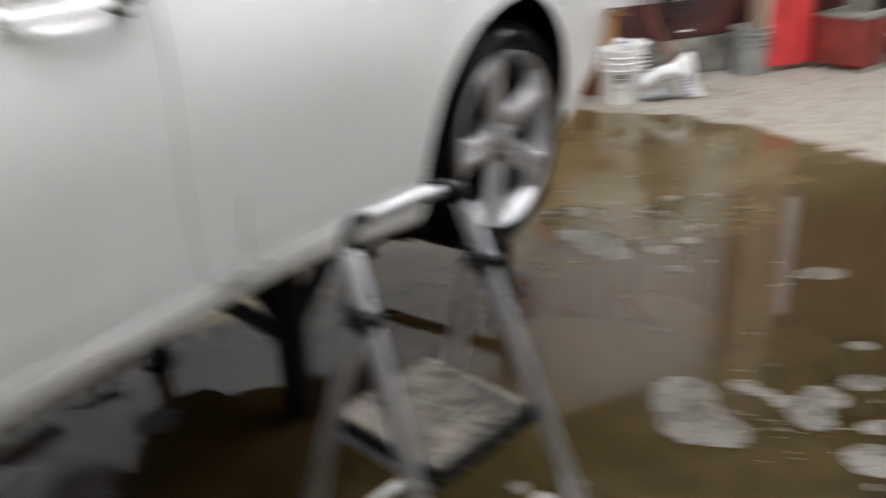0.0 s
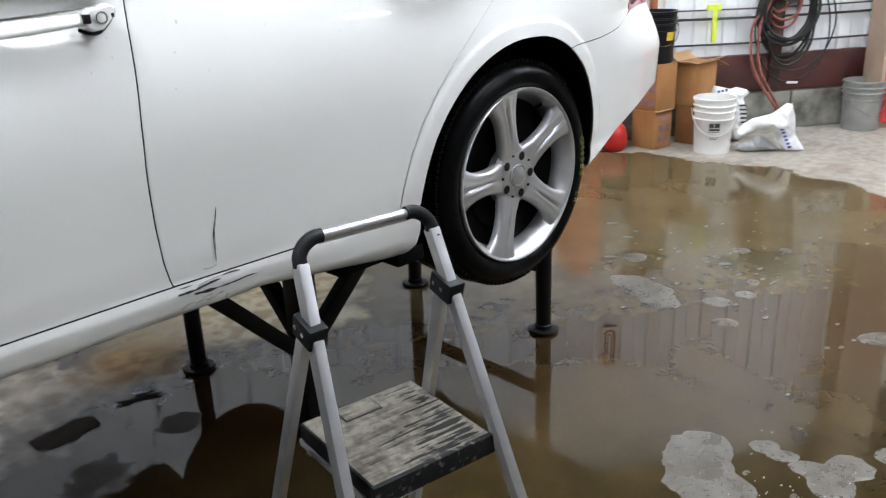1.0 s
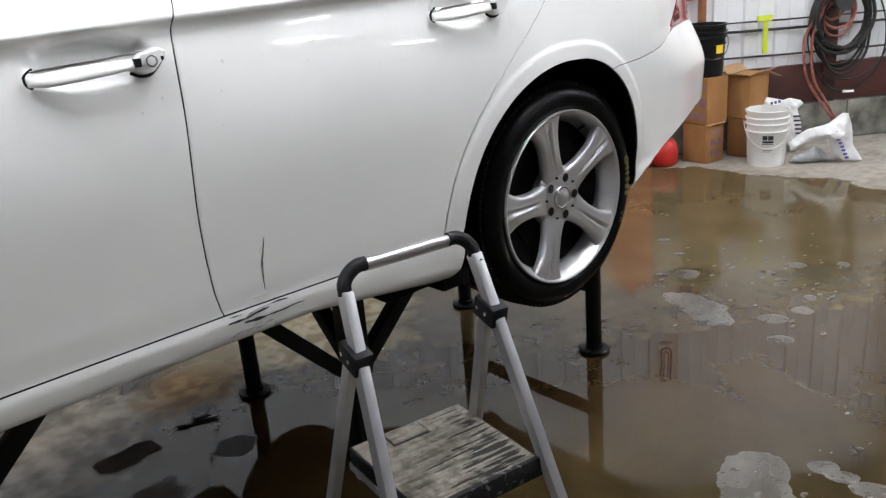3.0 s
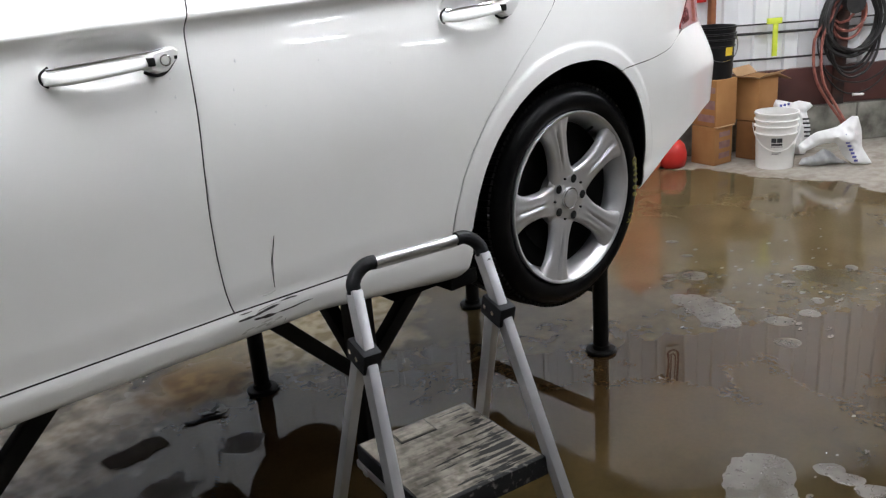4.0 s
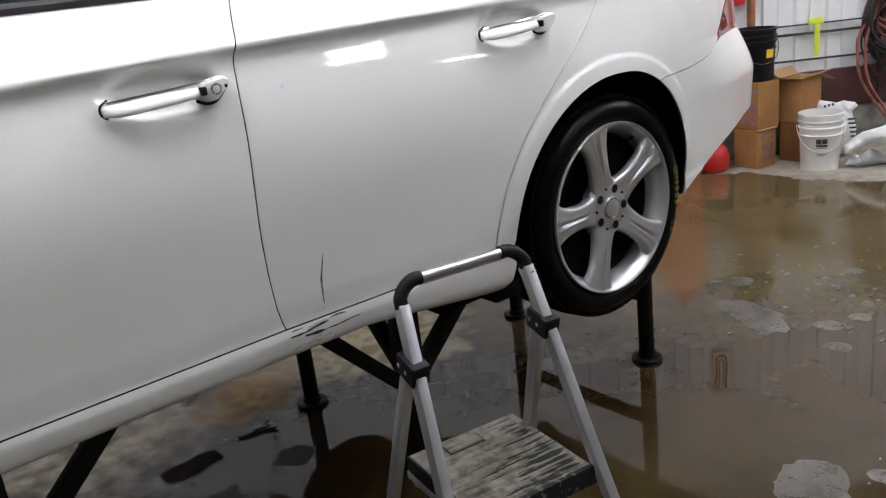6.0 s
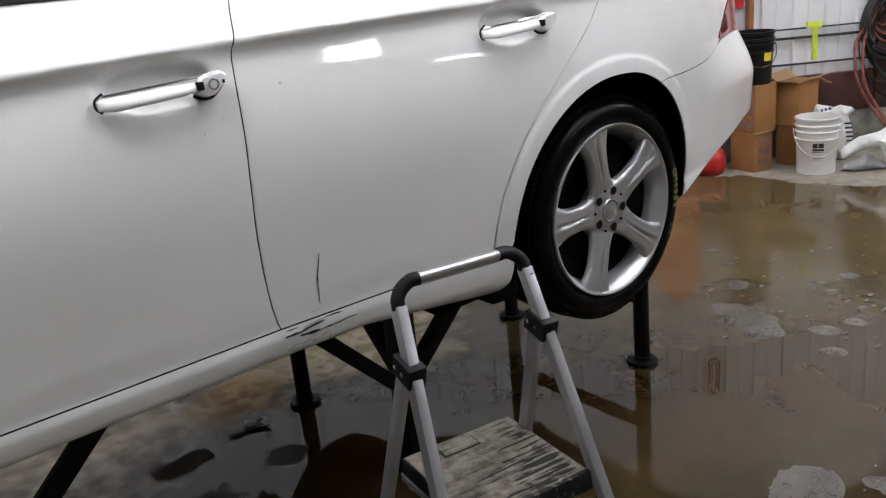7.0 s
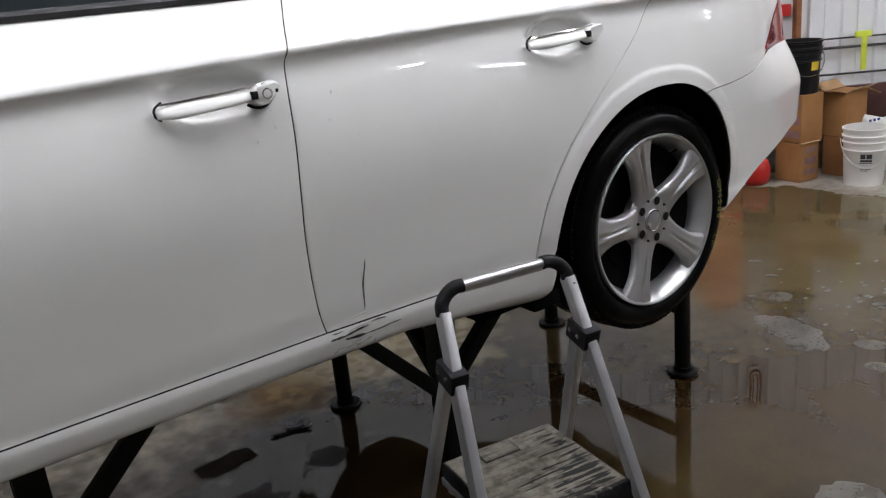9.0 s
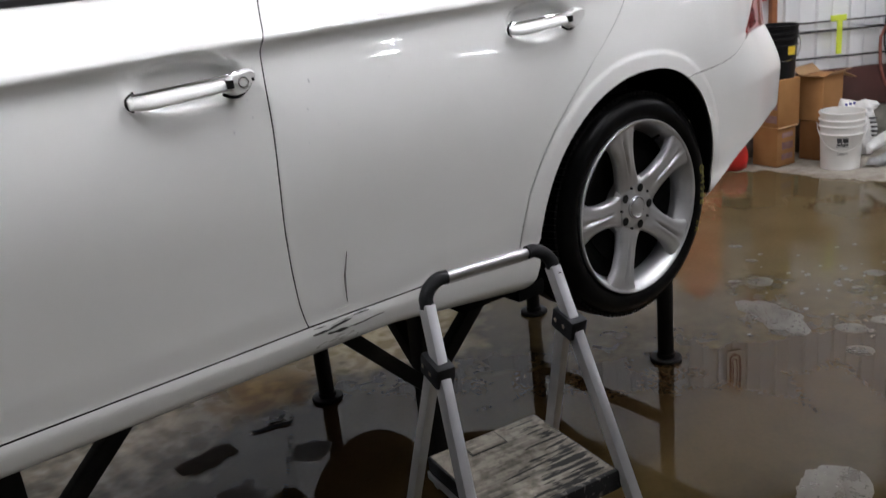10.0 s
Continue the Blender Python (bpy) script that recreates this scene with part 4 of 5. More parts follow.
# ---- wheels ----
def wheel(m):
    """A wheel turning on y, its outer face towards -y."""
    th = new("wheel")
    th.parent, th.matrix_parent_inverse = CAR, CAR.matrix_basis.inverted()
    th.matrix_basis = m

    def wpart(name, bm, material, label="", smooth=40):
        ob = mesh_object(name, bm, material, smooth)
        ob.parent = th
        if label:
            ob["label"] = label
        return ob

    bm = bmesh.new()
    lathe(bm, [(0.232, 0.245), (0.262, 0.262), (0.297, 0.262), (0.314, 0.240), (0.321, 0.20), (0.3225, 0.13), (0.321, 0.06), (0.314, 0.022), (0.306, 0.009), (0.296, -0.001), (0.280, -0.007), (0.263, -0.006), (0.252, 0.0), (0.2455, 0.010), (0.236, 0.014)], 96, "Y")
    wpart("tyre", bm, TYRE, "black low-profile tyre with chalk marks", 50)
    bm = bmesh.new()
    for i in range(110):
        a = 2 * math.pi * i / 110
        c, s = math.cos(a), math.sin(a)
        for w0, w1, tw in ((0.018, 0.075, 0.35), (0.085, 0.125, -0.2), (0.14, 0.18, 0.2), (0.19, 0.245, -0.35)):
            q = []
            for rr in (0.3185, 0.3275):
                for da, ww in ((-0.021, w0), (0.021, w0), (0.021, w1), (-0.021, w1)):
                    rad = rr - (0.006 if ww in (0.018, 0.245) else 0.0)
                    aa = a + da + tw * (ww - 0.13)
                    q.append(bm.verts.new((rad * math.cos(aa), ww, rad * math.sin(aa))))
            for f in ((4, 5, 6, 7), (0, 1, 5, 4), (1, 2, 6, 5), (2, 3, 7, 6), (3, 0, 4, 7)):
                bm.faces.new([q[k] for k in f])
    bmesh.ops.recalc_face_normals(bm, faces=bm.faces)
    wpart("tread", bm, TYRE, "", None)
    bm = bmesh.new()
    lathe(bm, [(0.239, 0.012), (0.2465, 0.004), (0.2475, -0.003), (0.2445, -0.007), (0.2395, -0.006), (0.235, 0.000), (0.228, 0.012), (0.221, 0.026), (0.213, 0.06), (0.206, 0.12), (0.204, 0.20), (0.225, 0.235)], 96, "Y")
    wpart("rim", bm, ALLOY, "silver rim with a polished lip", 50)
    # spokes
    for k in range(5):
        a = radians(-98 + 72 * k)
        bm = bmesh.new()
        nu, nv = 18, 21
        top, bot = [], []
        for i in range(nu + 1):
            u = i / nu
            r = 0.045 + (0.237 - 0.045) * u
            half = 0.0320 + 0.024 * max(0, (0.45 - u) / 0.45) ** 2 + 0.006 * u + 0.030 * max(0, (u - 0.55) / 0.45) ** 2.2
            yy = 0.017 - 0.019 * math.sin(u * math.pi / 2) ** 1.2
            rt, rb = [], []
            for j in range(nv):
                v = 2 * j / (nv - 1) - 1
                groove = 0.0065 * max(0.0, 1 - abs(v) / (0.05 + 0.13 * u)) * min(1, max(0, (u - 0.28) * 5)) * min(1, max(0, (0.93 - u) * 8))
                ridge = -0.0022 * math.exp(-(((abs(v) - 0.24) / 0.12) ** 2)) * min(1, max(0, (u - 0.2) * 5))
                y = yy + 0.008 * abs(v) ** 8 + groove + ridge
                t = v * half
                x0, z0 = r, t
                p = Vector((x0 * math.cos(a) - z0 * math.sin(a), y, x0 * math.sin(a) + z0 * math.cos(a)))
                rt.append(p)
                rb.append(Vector((p.x * 1.0, y + 0.030 - 0.012 * abs(v), p.z)))
            top.append(rt)
            bot.append(rb)
        grid(bm, [t + b[::-1] + [t[0]] for t, b in zip(top, bot)])
        bmesh.ops.remove_doubles(bm, verts=bm.verts, dist=1e-5)
        bmesh.ops.recalc_face_normals(bm, faces=bm.faces)
        wpart("spoke", bm, ALLOY, "", 50)
    bm = bmesh.new()
    lathe(bm, [(0.0, 0.0135), (0.040, 0.0135), (0.068, 0.0155), (0.080, 0.019), (0.088, 0.028), (0.088, 0.06), (0.0, 0.06)], 60, "Y")
    wpart("hub_plate", bm, ALLOY, "", 40)
    bm = bmesh.new()
    lathe(bm, [(0.0, 0.006), (0.024, 0.007), (0.030, 0.010), (0.032, 0.014)], 40, "Y")
    wpart("centre_cap", bm, ALLOY, "silver round centre cap", 40)
    bm = bmesh.new()
    lathe(bm, [(0.0265, 0.0085), (0.0275, 0.0055), (0.0300, 0.0065), (0.0305, 0.011)], 40, "Y")
    wpart("cap_ring", bm, CHROME, "plain bright ring", 40)
    # flat black discs and pins stand in for the shade in the holes
    for k in range(5):
        a = radians(-62 + 72 * k)
        c = Vector((0.056 * math.cos(a), 0.0, 0.056 * math.sin(a)))
        bm = bmesh.new()
        m2 = Matrix.Translation(c)
        lathe(bm, [(0.0, 0.0115), (0.0105, 0.0115), (0.0125, 0.0118)], 20, "Y", m2)
        wpart("bolt_hole", bm, SEAL_AND_GAP, "flat black disc for the shade in a bolt hole", 40)
        b = a + radians(36)
        bm = bmesh.new()
        rod(bm, (0.061 * math.cos(b), 0.0105, 0.061 * math.sin(b)), (0.061 * math.cos(b), 0.016, 0.061 * math.sin(b)), 0.0035, seg=10)
        wpart("rivet_hole", bm, SEAL_AND_GAP, "", 40)
    # disc and plate are black to put in the shade behind the spokes
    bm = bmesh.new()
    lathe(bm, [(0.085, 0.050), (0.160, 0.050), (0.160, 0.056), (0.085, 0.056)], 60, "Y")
    wpart("brake_disc", bm, LINER_AND_SHADE, "brake disc, coloured black for the shade behind the spokes", 40)
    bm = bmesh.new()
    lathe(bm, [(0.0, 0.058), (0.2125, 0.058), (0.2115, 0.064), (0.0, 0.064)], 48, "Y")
    wpart("spoke_shade_plate", bm, LINER_AND_SHADE, "black plate put in for the shade behind the spokes", 40)
    bm = bmesh.new()
    rod(bm, (0.2 * math.cos(1.25), 0.03, 0.2 * math.sin(1.25)), (0.214 * math.cos(1.25), 0.012, 0.214 * math.sin(1.25)), 0.004, seg=10)
    wpart("valve_stem", bm, SEAL_AND_GAP, "", 40)
    # chalk writing on the side wall
    a = radians(23)
    for ch in "GM4588  LR":
        if ch != " ":
            cu = bpy.data.curves.new("chalk_letter", "FONT")
            cu.body, cu.size, cu.align_x, cu.align_y, cu.extrude = ch, 0.028, "CENTER", "CENTER", 0.0003
            tmp = bpy.data.objects.new("chalk_letter", cu)
            me = bpy.data.meshes.new_from_object(tmp)
            bpy.data.objects.remove(tmp)
            me.transform(Matrix.Translation((0.281 * math.cos(a), -0.0074, 0.281 * math.sin(a))) @ Matrix.Rotation(-(a - math.pi / 2), 4, "Y") @ Matrix.Rotation(math.pi / 2, 4, "X"))
            me.materials.append(CHALK)
            ob = new("chalk_letter", me)
            ob.parent = th
            ob["label"] = "yellow chalk letter"
        a -= radians(4.3)
    return th


rear = wheel(pose(0, 0.0, HUB, 0, 12, 0))
for x, y, z, turn in ((-2.854, 0.0, HUB, 0), (0.0, 2 * MID, HUB + 0.125, 180), (-2.854, 2 * MID, HUB, 180)):
    copy_thing(rear, pose(x, y, z, 0, 0, turn))


# ---- steel stands under the car ----
TIE = 0.27


def support_stand(x0, x1):
    th = thing("support_stand", pose((x0 + x1) / 2, 0.82, 0), "black steel four-legged support stand with braces, under the car", "car stand", "car stands")
    top = 0.755
    out = 1 if x1 > x0 else -1
    for x, y in ((x1, 0.40), (x1, 1.135), (x0 - 0.03 * out, 1.167)):
        bm = bmesh.new()
        rod(bm, (x, y, 0.006), (x, y, top), 0.030, seg=20)
        leg = part("leg", bm, STEEL, th)
        bm = bmesh.new()
        lathe(bm, [(0.0, 0.0), (0.058, 0.0), (0.060, 0.004), (0.060, 0.010), (0.056, 0.014), (0.034, 0.015), (0.034, 0.03), (0.030, 0.032)], 32, "Z", Matrix.Translation((x, y, 0.001)))
        part("foot_plate", bm, STEEL, leg)
    bm = bmesh.new()
    for y in (0.78, 1.15):
        bar(bm, (x0 - 0.32 * out, y, top - 0.01), (x1 + 0.05 * out, y, top - 0.01), 0.07, 0.05)
    part("beam", bm, STEEL, th)
    for x in (x0, x1):
        bm = bmesh.new()
        bar(bm, (x, 0.46, top - 0.012), (x, 1.2, top - 0.012), 0.06, 0.05)
        part("cross_beam", bm, STEEL, th)
    y = 0.505
    for a, b in (((x0, y, 0.27), (x0 - 0.46, y, 0.745)), ((x0, y, 0.29), (x0 + 0.45, y, 0.72)), ((x0, y + 0.02, 0.33), (x0, y + 0.42, 0.72))):
        bm = bmesh.new()
        bar(bm, a, b, 0.045, 0.045)
        part("brace", bm, STEEL, th)
    bm = bmesh.new()
    bar(bm, (x0, y, 0.02), (x0, y, top), 0.072, 0.072, 0.004, (1, 0, 0))
    part("column", bm, STEEL, th)
    bm = bmesh.new()
    bar(bm, (x1, 0.40, TIE), (x1, 1.135, TIE), 0.04, 0.04)
    part("tie_bar", bm, STEEL, th)


support_stand(-0.435, 0.613)
support_stand(-1.64, -2.69)


# ---- folding step stool ----
def step_stool():
    th = thing("step_stool", pose(-0.77, -0.283, 0), "folding aluminium step stool with worn black treads, beside the car", "step stool")
    # the near (a) and far (b) sides; x at the top and at the floor
    sides = ((-0.921, -0.995), (-0.613, -0.545))
    top_z, hinge_z = 0.904, 0.785
    y_top, y_front, y_back = -0.242, -0.595, 0.0

    def front(k, z):
        u = (top_z - z) / top_z
        xt, xb = sides[k]
        return Vector((xt + (xb - xt) * u, y_top + (y_front - y_top) * u, z))

    def back(k, z):
        h = front(k, hinge_z) + Vector((0, 0.030, 0))
        u = (hinge_z - z) / hinge_z
        xt, xb = sides[k]
        return Vector((h.x + (xb - xt) * 0.8 * u, h.y + (y_back - h.y) * u, z))

    for k in (0, 1):
        bm = bmesh.new()
        bar(bm, front(k, 0.02), front(k, top_z + 0.004), 0.024, 0.032, 0.004, (0, 1, 0.3))
        leg = part("front_leg", bm, ALU, th, "square aluminium front leg")
        if k:
            bm = bmesh.new()
            c = front(k, top_z - 0.006)
            rod(bm, c + Vector((0.002, -0.010, 0.0)), c + Vector((0.002, -0.0178, -0.002)), 0.0042, seg=12)
            part("rivet", bm, CHROME, leg)
        bm = bmesh.new()
        bar(bm, front(k, 0.0), front(k, 0.05), 0.032, 0.042, 0.004, (0, 1, 0.3))
        part("rubber_foot", bm, SEAL_AND_GAP, leg)
        bm = bmesh.new()
        bar(bm, back(k, 0.02), back(k, hinge_z), 0.022, 0.030, 0.004, (0, 1, -0.3))
        leg = part("back_leg", bm, ALU, th, "square aluminium back leg")
        bm = bmesh.new()
        bar(bm, back(k, 0.0), back(k, 0.05), 0.028, 0.036, 0.004, (0, 1, -0.3))
        part("rubber_foot", bm, SEAL_AND_GAP, leg)
        # hinge clamp
        bm = bmesh.new()
        c = front(k, hinge_z)
        m = Matrix.Translation(c + Vector((0, 0.012, 0))) @ pose(0, 0, 0, 15, 0, 0)
        box(bm, -0.021, 0.021, -0.034, 0.036, -0.024, 0.024, m, 0.006)
        cl = part("hinge_clamp", bm, GRIP, th, "dark grey plastic hinge clamp")
        for yy in (-0.008, 0.020):
            for sx in (-1, 1):
                bm = bmesh.new()
                rod(bm, m @ Vector((sx * 0.019, yy, 0.002)), m @ Vector((sx * 0.0235, yy, 0.002)), 0.005, seg=12)
                part("rivet", bm, CHROME, cl)
    # top rail and its two dark elbows
    a, b = front(0, top_z), front(1, top_z)
    rail_z = top_z + 0.052
    dn = [(front(k, top_z - 0.03) - front(k, top_z)).normalized() for k in (0, 1)]
    up = Vector((0, 0.012, 0.046))
    pa, pb = a + up + Vector((0.05, 0, 0.0)), b + up + Vector((-0.05, 0, 0.0))
    bm = bmesh.new()
    tube(bm, [pa - Vector((0.01, 0, 0)), pb + Vector((0.01, 0, 0))], 0.0100, 18)
    box(bm, pa.x, pb.x, min(pa.y, pb.y) - 0.003, max(pa.y, pb.y) + 0.003, pa.z - 0.0155, pa.z - 0.009)
    part("hand_rail", bm, ALU, th, "round aluminium top rail")
    for k, (e, p, sx) in enumerate(((a, pa, 1), (b, pb, -1))):
        bm = bmesh.new()
        tube(bm, spline([e + dn[k] * 0.001, e + Vector((0, 0.001, 0.006)), e + Vector((sx * 0.002, 0.005, 0.018)), e + Vector((sx * 0.015, 0.010, 0.034)), p - Vector((sx * 0.014, 0, 0.0006)), p + Vector((sx * 0.006, 0, 0))], 6), 0.0145, 16)
        part("elbow", bm, GRIP, th, "dark grey moulded corner grip")
    # treads
    def tread(z, yb, yf, xa, xb, material, label):
        bm = bmesh.new()
        box(bm, xa, xb, yf, yb, z - 0.042, z - 0.0005, None, 0.007)
        plate = part("tread", bm, GRIP if material is TREAD else material, th, label)
        bm = bmesh.new()
        box(bm, xa + 0.006, xb - 0.006, yf + 0.006, yb - 0.006, z - 0.006, z + 0.0006, None, 0.0005)
        part("tread_top", bm, material, plate)
        bm = bmesh.new()
        n = 13
        for i in range(n):
            y = yf + 0.02 + (yb - yf - 0.035) * i / (n - 1)
            w = 0.0075
            x0 = xa + 0.19 if y > yb - 0.08 else xa + 0.09
            box(bm, x0, xb - 0.012, y - w / 2, y + w / 2, z, z + 0.0010)
        part("grip_rib", bm, material, plate)
        bm = bmesh.new()
        box(bm, xa + 0.0815, xa + 0.1785, yb - 0.0695, yb - 0.0105, z - 0.002, z + 0.0018, None, 0.0005)
        part("latch_seam", bm, SEAL_AND_GAP, plate)
        bm = bmesh.new()
        box(bm, xa + 0.085, xa + 0.175, yb - 0.066, yb - 0.014, z, z + 0.004, None, 0.0015)
        part("latch_plate", bm, material, plate)
        bm = bmesh.new()
        box(bm, xa - 0.002, xb + 0.002, yf - 0.006, yf + 0.008, z - 0.045, z + 0.003, None, 0.005)
        part("nosing", bm, NOSING, plate, "black rubber edge, scuffed pale")
        bm = bmesh.new()
        for x in (xa + 0.006, xb - 0.006):
            bar(bm, (x, yb + 0.01, z - 0.055), (x, yf + 0.03, z - 0.055), 0.010, 0.018, 0.002)
        bar(bm, (xa, yb - 0.03, z - 0.06), (xb, yb - 0.03, z - 0.06), 0.018, 0.018, 0.002)
        part("tread_frame", bm, ALU, plate)

    tread(0.475, -0.090, -0.400, -0.892, -0.588, TREAD, "black plastic tread worn and dusted pale grey")
    tread(0.222, -0.400, -0.550, -0.905, -0.555, ALU_DULL, "ribbed aluminium lower step")
    bm = bmesh.new()
    rod(bm, back(0, 0.12), back(1, 0.12), 0.011)
    part("rear_stretcher", bm, ALU, th)
    th.matrix_basis = pose(-0.77, -0.283, 0, 0, 0, -8.5)


def tread_material():
    """Black ribbed plastic under pale dust, worn through along the ribs at one end."""
    m, n, l, p = nodes_of("dusty_black_tread")
    co = n.new("ShaderNodeTexCoord")
    sep = n.new("ShaderNodeSeparateXYZ")
    l.new(co.outputs["Object"], sep.inputs[0])

    def noise_at(scale, stretch=(1, 1, 1), detail=8):
        mp, t = n.new("ShaderNodeMapping"), n.new("ShaderNodeTexNoise")
        mp.inputs["Scale"].default_value = stretch
        t.inputs["Scale"].default_value, t.inputs["Detail"].default_value = scale, detail
        l.new(co.outputs["Object"], mp.inputs["Vector"])
        l.new(mp.outputs["Vector"], t.inputs["Vector"])
        return t.outputs["Fac"]

    def maths(op, a, b=0.0):
        t = n.new("ShaderNodeMath")
        t.operation = op
        for i, v in enumerate((a, b)):
            if isinstance(v, (int, float)):
                t.inputs[i].default_value = v
            else:
                l.new(v, t.inputs[i])
        return t.outputs[0]

    def span(v, lo, hi, a=0.0, b=1.0):
        t = n.new("ShaderNodeMapRange")
        for k, w in (("From Min", lo), ("From Max", hi), ("To Min", a), ("To Max", b)):
            t.inputs[k].default_value = w
        l.new(v, t.inputs["Value"])
        return t.outputs["Result"]

    ribs = maths("MULTIPLY", maths("SINE", maths("MULTIPLY", sep.outputs["Y"], 262.0)), 0.045)
    end = span(maths("SUBTRACT", sep.outputs["X"], maths("MULTIPLY", maths("ADD", sep.outputs["Y"], 0.25), 0.5)), -0.84, -0.62, -0.20, 0.035)
    tip = span(sep.outputs["X"], -0.625, -0.60, 0.0, 0.12)
    scuffs = maths("ADD", maths("MULTIPLY", noise_at(9.0), 0.40), maths("MULTIPLY", noise_at(1.0, (11, 120, 10), 4), 0.60))
    worn = span(maths("SUBTRACT", maths("ADD", maths("ADD", scuffs, ribs), end), tip), 0.492, 0.520)
    grime = maths("MULTIPLY", span(noise_at(1.0, (5, 75, 8), 3), 0.42, 0.62, 0.0, 0.55), span(noise_at(12.0), 0.35, 0.6))
    blots = maths("MULTIPLY", span(noise_at(26.0), 0.60, 0.68, 0.0, 0.6), span(noise_at(6.0), 0.48, 0.58))
    dark = maths("MINIMUM", maths("ADD", maths("ADD", worn, blots), grime), 0.97)
    dust, mix = n.new("ShaderNodeMix"), n.new("ShaderNodeMix")
    dust.data_type = mix.data_type = "RGBA"
    dust.inputs[6].default_value, dust.inputs[7].default_value = (0.080, 0.071, 0.057, 1), (0.165, 0.148, 0.124, 1)
    l.new(span(noise_at(45.0), 0.35, 0.6), dust.inputs["Factor"])
    l.new(dark, mix.inputs["Factor"])
    l.new(dust.outputs[2], mix.inputs[6])
    mix.inputs[7].default_value = (0.010, 0.010, 0.010, 1)
    l.new(mix.outputs[2], p.inputs["Base Color"])
    p.inputs["Roughness"].default_value = 0.75
    p.inputs["Specular IOR Level"].default_value = 0.15
    return m


TREAD = tread_material()
step_stool()


# ---- along the wall ----
def wall_pose(s, d, z=0.0, turn=0.0):
    return WALL @ pose(s, d, z, 0, 0, turn)


def pail(m, material, label, h=0.37, r=0.150, handle_front=True, rib=True):
    th = thing("pail", m, label, "pail", "pails")
    b = r * 0.84
    bm = bmesh.new()
    prof = [(0.0, 0.006), (b - 0.01, 0.004), (b, 0.0)]
    z_rib = [(0.60, 0), (0.615, 0.007), (0.63, 0.007), (0.64, 0), (0.735, 0), (0.745, 0.010), (0.765, 0.010), (0.775, 0), (0.84, 0), (0.85, 0.010), (0.87, 0.010), (0.88, 0), (0.955, 0), (0.96, 0.008), (0.995, 0.008), (1.0, 0.004)]
    for f, o in z_rib if rib else [(0.9, 0), (0.92, 0.006), (1.0, 0.006)]:
        prof.append((b + (r - 0.008 - b) * f + o, h * f))
    prof += [(r - 0.010, h), (b - 0.004, 0.012), (0.0, 0.012)]
    lathe(bm, prof, 44, "Z", m)
    part("bucket", bm, material, th, "", 50)
    bm = bmesh.new()
    sgn = -1 if handle_front else 1
    pts = [Vector((r * 1.04 * math.cos(a), sgn * r * 1.06 * math.sin(a), h * 0.80 - 0.45 * h * math.sin(a))) for a in np.linspace(0, math.pi, 24)]
    tube(bm, [m @ p for p in pts], 0.0028, 6)
    part("bail", bm, CHROME if material is not WHITEP else WHITEP, th, "thin wire carrying handle")
    return th


def carton(m, sx, sy, sz, material, label, flaps=(), prints=()):
    th = thing("cardboard_box", m, label, "box", "cardboard boxes")
    bm = bmesh.new()
    box(bm, -sx / 2, sx / 2, -sy / 2, sy / 2, 0.0, sz, m, 0.005)
    body = part("carton", bm, material, th)
    for a, b, c, d in flaps:
        bm = bmesh.new()
        mm = m @ pose(a, b, sz) @ c
        box(bm, 0, d[0], 0, d[1], 0, 0.005, mm, 0.001)
        part("flap", bm, CARD_PALE, th, "opened cardboard flap")
    for face, u, v, w, h in prints:
        bm = bmesh.new()
        if face == "front":
            box(bm, u, u + w, -sy / 2 - 0.0015, -sy / 2 + 0.001, v, v + h, m)
        else:
            box(bm, -sx / 2 - 0.0015, -sx / 2 + 0.001, u, u + w, v, v + h, m)
        part("print", bm, PRINT, body, "faded violet block of unreadable print")
    return th


P1 = [("front", -0.045, 0.195, 0.11, 0.035), ("front", -0.045, 0.115, 0.11, 0.05), ("front", -0.045, 0.045, 0.11, 0.04)]
carton(wall_pose(1.811, -0.316, 0.002, 28), 0.185, 0.20, 0.268, CARD, "brown cardboard box with faded print, under another box", [(-0.0925, -0.10, pose(0, 0, 0, 12, 0, 0) @ pose(0, -0.018, 0), (0.185, 0.03))], P1)
carton(wall_pose(1.822, -0.308, 0.274, 25), 0.20, 0.22, 0.318, CARD, "brown cardboard box holding up a black pail", (), [("side", -0.10, 0.03, 0.15, 0.05), ("side", -0.10, 0.12, 0.15, 0.06), ("side", -0.10, 0.23, 0.15, 0.04)])
# the lower box has darker card, its shade put into the colour
carton(wall_pose(2.154, -0.259, 0.002, 35), 0.235, 0.16, 0.272, CARD_SHADED, "brown cardboard box on the floor, coloured darker for its shade")
carton(wall_pose(2.154, -0.259, 0.278, 35), 0.25, 0.17, 0.295, CARD, "brown cardboard box with its flaps open",
       [(-0.125, -0.085, pose(0, 0, 0, 0, 14, 0) @ pose(-0.075, 0, 0), (0.075, 0.17)),
        (-0.125, -0.085, pose(0, 0, 0, -28, 0, 0) @ pose(0, -0.06, 0), (0.25, 0.06)),
        (0.125, -0.085, pose(0, 0, 0, 0, 22, -8), (0.15, 0.07)),
        (-0.125, 0.085, pose(0, 0, 0, 40, 0, 0), (0.25, 0.08))])
white_pail = pail(wall_pose(2.148, -0.575, 0.002, -22), WHITEP, "white plastic pail with a black printed label", h=0.375, r=0.143)
m = wall_pose(2.148, -0.575, 0.002, -22)
